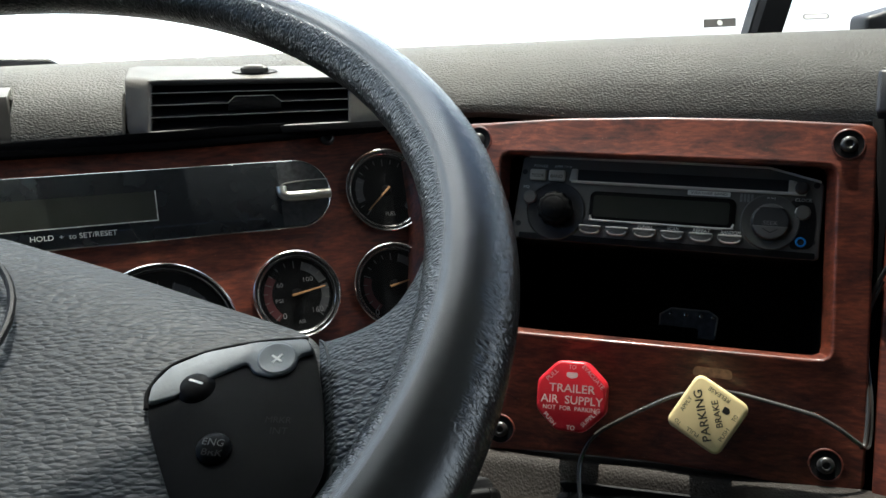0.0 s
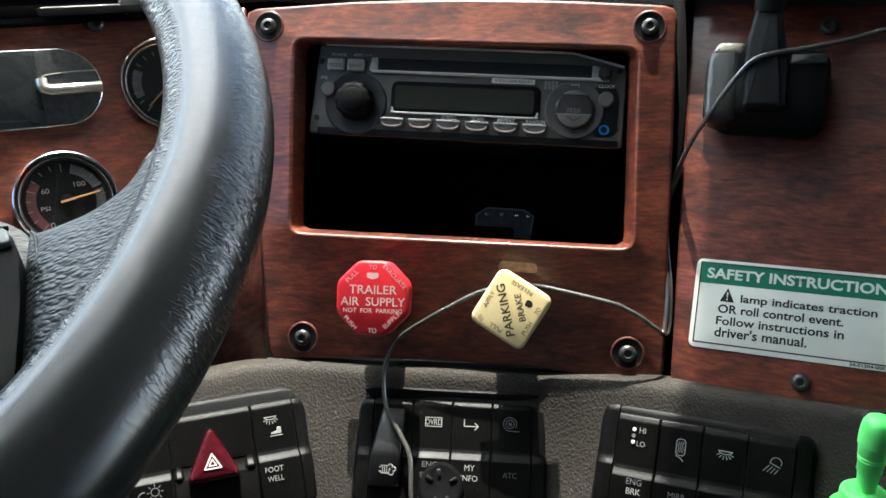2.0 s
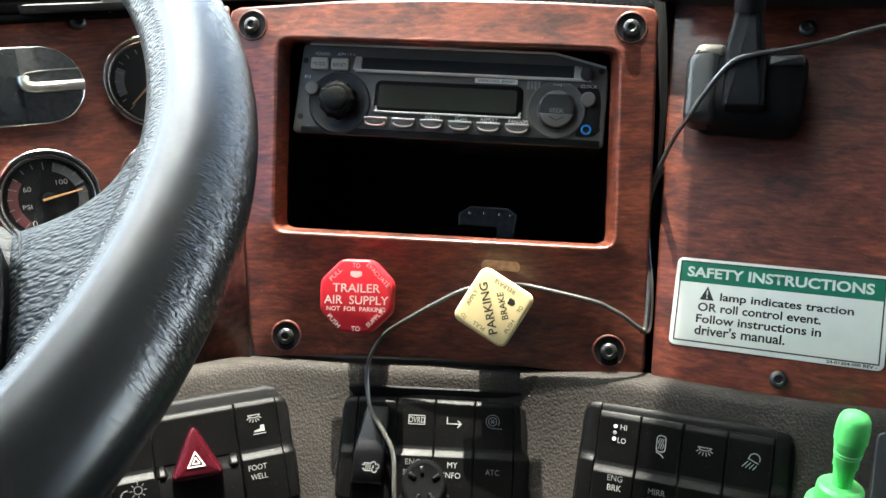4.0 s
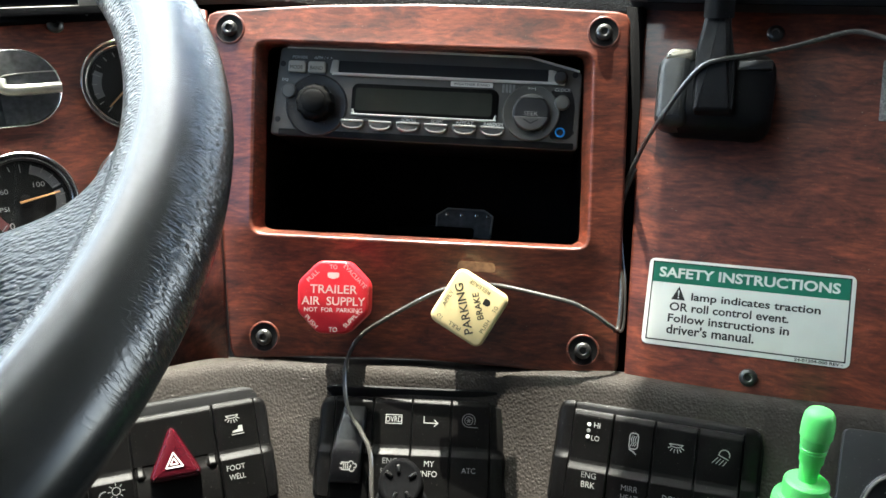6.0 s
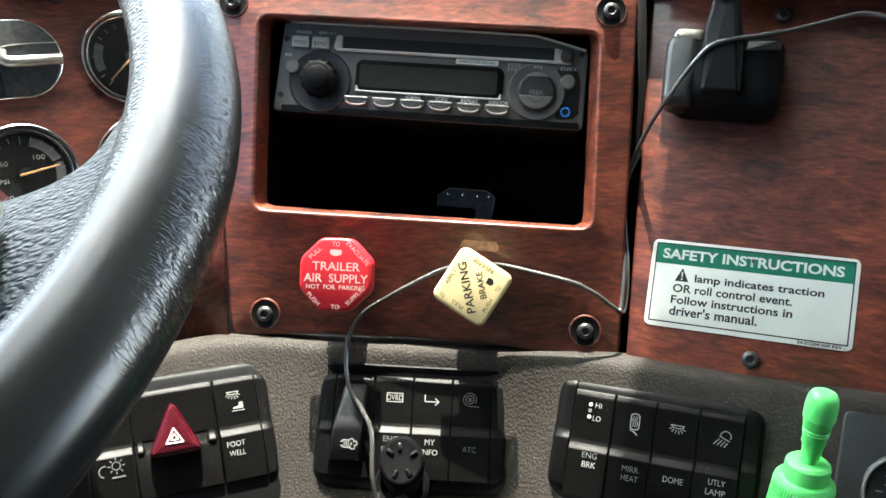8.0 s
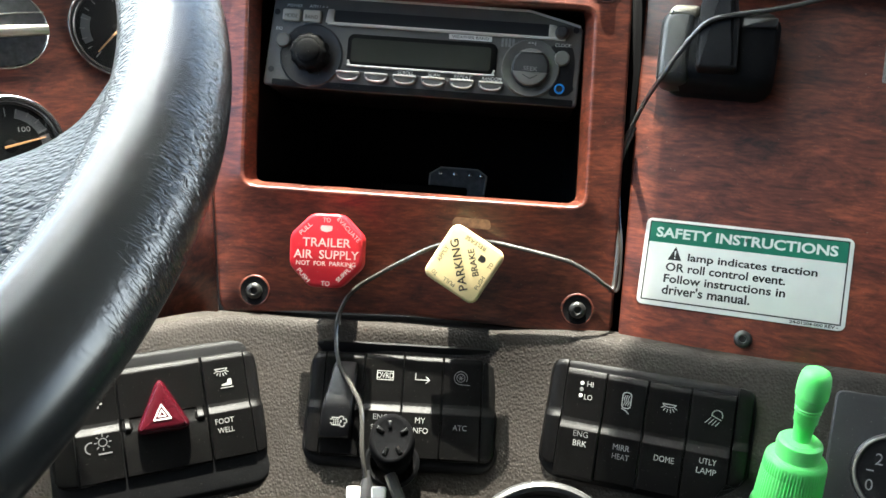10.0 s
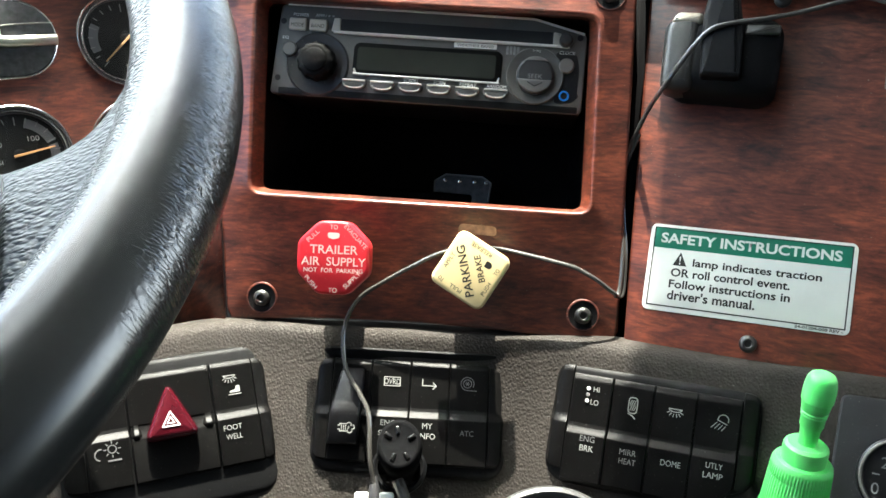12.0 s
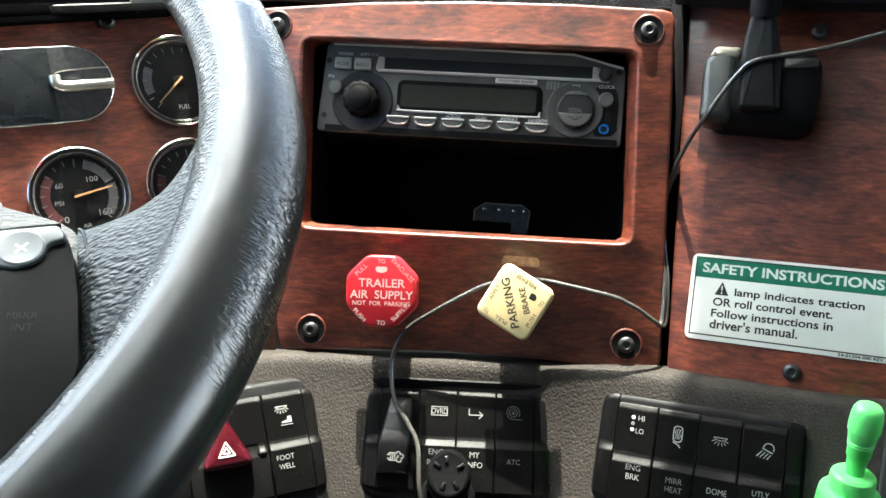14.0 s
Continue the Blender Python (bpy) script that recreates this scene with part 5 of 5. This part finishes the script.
for s in (1, -1):
    spoke_grip(s)
    seam = [Vector((s * x, y, z)) for x, y, z in ((183.5, -53, -10), (185.2, -57, -8), (186.8, -66, -6.5), (187.8, -84, -6), (188, -108, -7), (184, -122, -10))]
    part("seam", sweep(glide(seam, 6), 0.55, 8), DARK, wheel, "dark gap between hub and spoke")
    pod_out = [(181, -58.8), (183.6, -66), (185.6, -84), (186, -110), (174, -132), (150, -138), (146, -126), (139.5, -110), (133.8, -95), (130.4, -84), (130.4, -75), (135.6, -66.6), (147, -61.6), (164, -58.8)]
    pod_out = [(s * x, y) for x, y in pod_out]
    keypad = part("button_pod", dome(soft(pod_out[::-s], 4, 3), -24, -2.6, 1.6, 5), POD, wheel, "satin black button pod", smooth=50, m=pose(0, -0.0048, 0.0083, 4.6, 0, 0))
    gap = [Vector((s * x, y, -2.4)) for x, y in ((129.8, -82), (129.8, -74.6), (135.2, -66.0), (147, -60.9), (164, -58.1), (180.6, -58.1))]
    part("pod_gap", sweep(glide(gap, 5), 0.8, 8), UNLIT_BLACK, keypad, "dark gap above the button pod")
    strip = [(130.4, -81), (131, -74), (136, -67.0), (147, -62.0), (164, -59.2), (180.6, -59.2), (182.8, -65), (177.6, -66), (176, -71.6), (169.4, -74.4), (163, -72), (161, -67.4), (150, -72.5), (139, -79)]
    part("pod_rail", prism(soft([(s * x, y) for x, y in strip[::-s]], 2, 3), -8, -0.4, 0.7), RAIL, keypad, "satin grey upper rail")
    part("round_key", lathe([(6.6, -6), (6.6, -0.4), (5.9, 0.0), (4.8, -0.1), (3.0, -0.28), (0, -0.35)], 32, cx=s * 170.6, cy=-67.0), RAIL, keypad, "grey dished plus key")
    bm = stroke([(s * 169.2, -68.6), (s * 172.2, -65.6)], 0.8, -0.4, -0.15)
    stroke([(s * 169.2, -65.8), (s * 172.0, -68.4)], 0.8, -0.4, -0.15, bm)
    part("plus_mark", bm, WHITE, keypad)
    part("round_key", lathe([(6.4, -6), (6.2, -1.4), (5.2, -0.5), (3.4, 0.1), (0, 0.3)], 28, cx=s * 144.9, cy=-75.6), POD, keypad)
    part("minus_mark", stroke([(s * 143.2, -73.6), (s * 147.2, -75.4)], 0.8, 0.1, 0.4), WHITE, keypad)
    part("round_key", lathe([(5.6, -6), (5.4, -0.4), (4.4, 0.6), (2.6, 1.1), (0, 1.2)], 28, cx=s * 152.8, cy=-99.4), POD, keypad)
    words("ENG", keypad, WORN, 6.6, 2.4, shift(s * 153.0, -98.4, 1.3, -12))
    words("BRK", keypad, GHOST_KEY, 6.4, 2.2, shift(s * 152.8, -101.8, 1.0, -12))
    words("MRKR", keypad, GHOST_KEY, 8.0, 2.2, shift(s * 172.0, -91.0, -0.6, -8))
    words("INT", keypad, GHOST_KEY, 5.4, 2.4, shift(s * 172.2, -95.0, -0.6, -8))
part("column", lathe([(48, -20), (52, -60), (56, -160), (60, -330)], 32, cx=0, cy=-70), BLACK, wheel, "black steering column shroud")


# ---- air vents ----
def vent(m, w, h, left, right, knob_u, label, taper=0.0, turn=0.0):
    """A grey vent insert: frame whose hood bends back, dark throat, slats with bright lips and a tab on the second.
    taper and turn narrow and swing the grille along its length."""
    t = thing("air_vent", m, label, "air vent", "air vents in the dash pad")
    top, bend = 19, radians(48)
    out = soft([(-w / 2 - left + 3, -h / 2 - 0.3), (w / 2 + right, -h / 2 - 0.3), (w / 2 + right - 6, h / 2 + top), (-w / 2 - left, h / 2 + top)], 4)
    inner = rrect(w, h, 1.2, 0, 0, 3)
    bm = holed(out, inner, inset(inner, 0.6), (0, 0), -4, 0, -1.5, -14, 0.6, 160)
    for v in bm.verts:
        d = v.co.y - h / 2 - 1.5
        if d > 0:
            v.co.y, v.co.z = h / 2 + 1.5 + d * math.cos(bend), v.co.z - d * math.sin(bend)
    part("vent_frame", bm, TAUPE, t, "taupe plastic frame")
    part("throat", prism(rrect(w + 4, h + 4, 2, 0, 0, 2), -30, -14), DARK, t)
    for i in range(4):
        y = (9.0, 1.6, -5.9, -14.4)[i] * h / 31
        sec = [(y + 0.9, -13), (y - 0.3, -2.0), (y + 0.3, -1.2), (y + 6.0, -5), (y + 6.0, -13)]
        # slat faces take the unlit black, so that no lit tops show
        slat = part("slat", extruded(sec, -w / 2 + 0.6, w / 2 - 0.6, 0.3), UNLIT_BLACK, t)
        if i == 1:
            path = [(-w / 2 + 1, y), (-w * 0.11, y), (-w * 0.075, y + 4.2), (w * 0.115, y + 4.2), (w * 0.155, y), (w / 2 - 1, y)]
            part("tab", prism([(-w * 0.11, y - 5), (w * 0.155, y - 5), (w * 0.155, y), (w * 0.115, y + 4.2), (-w * 0.075, y + 4.2), (-w * 0.11, y)], -4, -1.0, 0.4), UNLIT_BLACK, slat)
        else:
            path = [(-w / 2 + 1, y), (w / 2 - 1, y)]
        part("slat_lip", stroke(path, 0.42, -1.4, -0.8), SILVER, slat, "thin pale slat edge")
    # strip hides the frame's lit bottom and paints the shade below it
    part("lower_edge", box(w + left + right - 6, 5, 1.2, (right - left) / 2, -h / 2 - 2.2, 0.4, 0.3), UNLIT_BLACK, t, "black strip painted as shade under the vent")
    for ob in t.children_recursive:
        for v in ob.data.vertices:
            x = v.co.x * 1000
            v.co.y = v.co.y * (1 - taper * x) + 0.001 * turn * x
    hood = shift(knob_u, h / 2 + 1.5 + turn * knob_u, 0) @ pose(0, 0, 0, -48, 0, 0) @ shift(0, 9.0, 0)
    part("thumb_recess", lathe([(0, 0.2), (1, 0.2), (8.2, 0.35), (9.4, 0.6), (9.8, 0.1)], 32), DARK, t, m=hood @ Matrix.Diagonal((1.5, 0.42, 1, 1)))
    part("thumb_wheel", lathe([(8, 0), (7.6, 3.0), (5, 4.4), (0, 4.8)], 28, ribs=14, rib=0.3, rib_from=6), GREY, t, "grey thumb wheel", m=hood @ Matrix.Diagonal((1.1, 0.34, 1, 1)))
    return t


vent(plane((-0.0468, 0.5605, 1.1532), -5, 19, -2.0), 127, 30.5, 16, 24, 2, "taupe dash air vent with dark slats", 0.0011, 0.022)
vent(plane((0.366, 0.402, 1.1570), -42.5, 19, 0), 110, 32, 13, 24, 0, "taupe air vent behind the trailer brake lever")
vent(plane((-0.268, 0.574, 1.1515), -2, 19, -2.0), 120, 30, 20, 15, 2, "taupe dash air vent beside the driver's door")

# ---- trailer hand brake ----
lever = thing("trailer_brake_lever", SI, "black trailer hand brake valve with a lettered T-handle", "brake lever")
part("housing", dome(rrect(57, 43, 10, -28.5, 112.5, 6), 0, 19, 7, 8, power=5), RECESS, lever, "black moulded valve housing", smooth=50)
part("side_plate", prism(soft([(-58.5, 92), (-52, 90), (-41, 92), (-41.5, 131.0), (-52, 132.5), (-60.5, 127)], 5), 10, 26.8, 5), shader("worn_steel", (0.06, 0.06, 0.058), 0.36, metal=0.5), lever, "worn metal side plate")
# paler tan paints the sun along the side plate's top edge
part("top_plate", prism(soft([(-58, 126.5), (-41, 126.5), (-41, 133.2), (-55, 133.2)], 3), 4, 27.0, 2.6), shader("sunlit_metal", (0.42, 0.38, 0.30), 0.3, metal=0.7), lever, "metal top edge in a painted sunlit tan")
part("corner_plate", prism(soft([(-20, 122), (-2, 124), (-2, 129), (-19, 128)], 1.2), 10, 26, 1), STEEL, lever)
part("arm", prism(soft([(-38.4, 97), (-18, 97.6), (-20, 124), (-26, 150), (-26, 172), (-39.5, 172), (-38.4, 152), (-41, 130)], 2.5), 18, 33, 3), RECESS, lever, "flat tapered black lever arm")
part("arm_neck", sweep(glide([Vector((-32, 150, 28)), Vector((-32, 162, 34)), Vector((-32, 176, 44))], 5), 8, 14), RECESS, lever)
handle = part("handle", prism(soft([(-62, 172), (-58, 169), (-6, 169), (-2, 172), (-3, 177), (-18, 182), (-33, 183.5), (-46, 182), (-61, 176)], 3), 38, 54, 4), shader("satin_handle", (0.045, 0.048, 0.052), 0.35, bump=0.15), lever, "satin black T-handle")
words("TRAILER  BRAKE", handle, WHITE, 46, 4.4, shift(-32, 175.4, 54.1))

strip = thing("velcro_strip", SI @ shift(66, 124, 0), "grey fuzzy hook-and-loop strip stuck on dark wood", "velcro strip")
bm = prism(soft([(-14, -16.5), (16, -15), (15, 15), (-15, 16)], 1), 0, 1.0, 0.2)
for i in range(9):
    for j in range(10):
        box(2.2, 1.6, 0.9, -11.5 + i * 3 + (j % 2), -13.5 + j * 3, 1.3, 0.3, bm)
part("hook_pad", bm, VELCRO, strip)

# ---- charging cable, plugs ----
line = [at(M0, -15.4, -41.5, 8), at(M0, -17.5, -28.5, 12), at(M0, -18.6, -7, 13), at(M0, -24.0, 5, 12), at(M0, -32.0, 19.2, 11), at(M0, -34.0, 38, 11)]
line += [at(RA, u, v, w) for u, v, w in ((-33.0, -93, 10), (-26.0, -83.5, 11), (-13.5, -75.0, 12), (-0.4, -67.2, 13), (15.6, -58.8, 13), (30.5, -55.4, 12), (45.8, -54.8, 7), (61.5, -57.3, 8), (86.1, -62.5, 11), (93.5, -65.4, 11), (101.5, -69.7, 10), (110.0, -75.6, 6))]
line += [at(SI, u, v, w) for u, v, w in ((-64.1, -19.3, 3), (-65.6, 2.5, 3), (-70.8, 24.2, 3), (-73.7, 43.2, 3), (-73.3, 56.0, 4), (-68.8, 70.2, 6), (-62.3, 83.0, 16), (-53.8, 94.0, 28), (-48.8, 103.3, 30), (-43.2, 112.2, 32), (-35.8, 121.0, 34), (-26.3, 125.0, 34), (-8.9, 130.4, 30), (8.0, 137.0, 25), (24.2, 144.0, 22), (35.5, 147.6, 20), (48.4, 144.6, 20), (60.0, 139.0, 20), (90, 118, 26), (140, 100, 20), (220, 80, 10))]
cable = thing("charging_cable", Matrix(), "thin black charging cable draped over the parking brake knob", "cable")
part("cord", sweep(glide(line, 8), 0.0013, 10), WIRE, cable, metres=True)
line = [at(RA, 112, -78, 3), at(SI, -62.3, -18.9, 1), at(SI, -64.4, 2.9, 1), at(SI, -69.3, 24.7, 1), at(SI, -72.2, 43.7, 1), at(SI, -71.4, 56.6, 2), at(SI, -67.3, 70, 5)]
part("cord", sweep(glide(line, 8), 0.0013, 10), WIRE, cable, metres=True)

SHINY = shader("shiny_black", (0.005, 0.005, 0.005), 0.28)
usb = thing("usb_plug", M0 @ shift(-15, -45.5, 7), "white and black cable plug hanging at the fascia", "plug")
part("strain_relief", lathe([(1.6, 8), (2.2, 4), (3.4, 0), (3.6, -10), (3.0, -16)], 16), BLACK, usb, m=pose(0, 0, 0, -90, 0, 0))
for u in (-6.5, 6.5):
    part("white_tab", box(7.5, 6.5, 5, u, -3.5, 0, 1.0), PAINT, usb, "white plastic tab")
part("white_tab", box(12, 4, 5, 10, -14, 0, 1.0), PAINT, usb)

plug = thing("power_plug", M0 @ shift(-2.5, -32.2, 0), "glossy black ribbed power socket plug", "plug")
part("socket_ring", lathe([(15, -4), (15, 1), (13, 2.5), (11.5, 1.5)], 32), RECESS, plug)
FACING = pose(0.001, 0.004, 0, -10, 0, 0)
# black cap takes the unlit material, painted as if it lay in shadow
part("plug_cap", lathe([(10.0, 0), (10.4, 10), (11.4, 17), (11.8, 22), (11.5, 26), (10.6, 28.6), (9.4, 29.6), (8.6, 29.4), (7.6, 29.0), (0, 28.8)], 64), UNLIT_BLACK, plug, smooth=60, m=FACING @ Matrix.Diagonal((1, 1.2, 1, 1)))
for a in (142, 98, 30, 247, 302):
    part("grip_fin", prism(soft([(5.2, -0.9), (9.4, -1.2), (9.4, 1.2), (5.2, 0.9)], 0.5), 27.2, 30.4, 0.8), SHINY, plug, m=FACING @ shift(0, 0, 0, a))
part("plug_lead", sweep(glide([Vector((0, -8, 14)), Vector((8, -26, 18)), Vector((18, -44, 16)), Vector((36, -64, 8))], 6), 3.2, 10), WIRE, plug)

# ---- green bottle, dial, cup holder ----
bottle = thing("squeeze_bottle", pose(0.3035, 0.2675, 0.93, 0, 2.8, 0), "translucent bright green nozzle cap on a clear bottle", "bottle")
Z = 46.5
slim = lambda profile: [(r * 0.88, z) for r, z in profile]
part("nozzle", lathe([(0, Z), (3.6, Z - 0.2), (5.4, Z - 1.2), (6.4, Z - 3.0), (6.9, Z - 6.0), (7.1, Z - 9.0), (7.0, Z - 13.6), (6.6, Z - 14.0), (6.0, Z - 18.4), (5.6, Z - 19.0), (6.0, Z - 19.6), (5.5, Z - 20.4), (5.8, Z - 21.2), (5.4, Z - 22.0), (5.3, Z - 26.4), (4.9, Z - 27.0), (4.5, Z - 29), (4.2, Z - 33), (4.1, Z - 42)], 36), GREENCAP, bottle, "green twist nozzle")
part("collar", lathe([(3.8, Z - 36), (8.4, Z - 36.2), (9.8, Z - 37.4), (10.1, Z - 39), (10.1, Z - 46)], 40), GREENCAP, bottle)
part("cap", lathe([(9.9, Z - 44.6), (12.0, Z - 45.0), (13.2, Z - 46.4), (13.6, Z - 48.6), (13.8, Z - 52), (13.5, Z - 52.6), (13.9, Z - 54), (14.9, Z - 76), (14.4, Z - 77)], 120, ribs=60, rib=0.18, rib_from=12.5), GREENCAP, bottle, "ribbed green screw cap")
part("bottle_body", lathe(slim([(13, Z - 70), (17, Z - 71), (27, Z - 74), (37, Z - 81), (42, Z - 92), (43, Z - 106), (43, Z - 215), (30, Z - 222), (0, Z - 222)]), 48), clear("bottle_plastic", (0.85, 0.92, 0.88), 0.12), bottle, "clear plastic bottle body")

climate = thing("climate_panel", R0, "black climate control plate with a round numbered dial", "control panel")
part("plate", prism(soft([(82, -40), (230, -34), (230, 37), (84, 33)], 4), -8, -0.6, 1.2), BLACK, climate)
dial = part("dial_knob", lathe([(20, -1), (20, 2.5), (18.6, 3.8), (17.6, 3.6), (16.8, 2.6), (0, 2.6)], 56, cx=113.5, cy=-3), GLOSSY, climate, "black dial with a bright rim")
part("dial_rim", lathe([(19.2, 3.2), (18.9, 3.9), (18.2, 4.1), (17.6, 3.6)], 56, cx=113.5, cy=-3), GREY, dial)
words("2", dial, GHOST, 3.4, 5.4, shift(105.5, 3.4, 2.7))
words("0", dial, GHOST, 3.4, 5.4, shift(102.2, -9.2, 2.7))
part("tick", stroke([(-1.4, 0), (1.4, 0)], 0.7, 0, 0.12), GHOST, dial, m=shift(102.0, -2.4, 2.7))

cup = thing("cup_holder", M0 @ shift(76, -86, 16), "grey plastic cup holder ring under the switch banks", "cup holder")
part("ring", lathe([(34, -18), (37, -3), (38.5, 0.8), (40.5, 1.8), (42.5, 0.8), (43.5, -3), (43, -26)], 64), shader("cup_grey", (0.06, 0.06, 0.06), 0.4, bump=0.1), cup)
part("well", lathe([(36, -4), (34, -40), (0, -40)], 48), BLACK, cup)

# ---- bits on the windscreen and dash top ----
def glass_at(x, z):
    f = (z - BASE.z) / (HEAD.z - BASE.z)
    return pose(x, BASE.y + (HEAD.y - BASE.y) * f - 0.008, z, 61, 0, 0)


tag = thing("window_sticker", glass_at(0.447, 1.182), "small black sticker with a pale emblem on the windscreen", "sticker")
part("backing", prism([(-20, -5), (18, -5), (20, 5), (-18, 5)], 0, 0.4), INK, tag)
part("emblem", prism(disc(3.2, 16), 0.4, 0.5), LABEL, tag)
tag = thing("window_sticker", glass_at(0.562, 1.184), "small pale oval sticker on the windscreen", "sticker")
part("backing", prism(rrect(32, 7, 3.4, 0, 0, 4), 0, 0.4), GHOST, tag)
part("oval", prism(rrect(28, 4.6, 2.2, 0, 0, 4), 0.4, 0.5), LABEL, tag)
holder = thing("dash_box", pose(0.70, 0.915, 1.158, 0, 0, -5), "black wedge-shaped box on the dash top", "box")
part("shell", prism(soft([(-100, 0), (120, 0), (120, 56), (-20, 42), (-100, 24)], 6), -18, 18, 5), BLACK, holder, m=pose(0, 0, 0, 90, 0, 0))
mirror = thing("side_mirror", pose(-0.325, 0.90, 1.172, 0, 0, 20), "dark wedge with a mottled green pattern by the windscreen", "mirror")
part("shell", prism(soft([(-80, -12), (86, -10), (60, 8), (-80, 16)], 5), -10, 10, 4), BLACK, mirror, m=pose(0, 0, 0, 90, 0, 0))
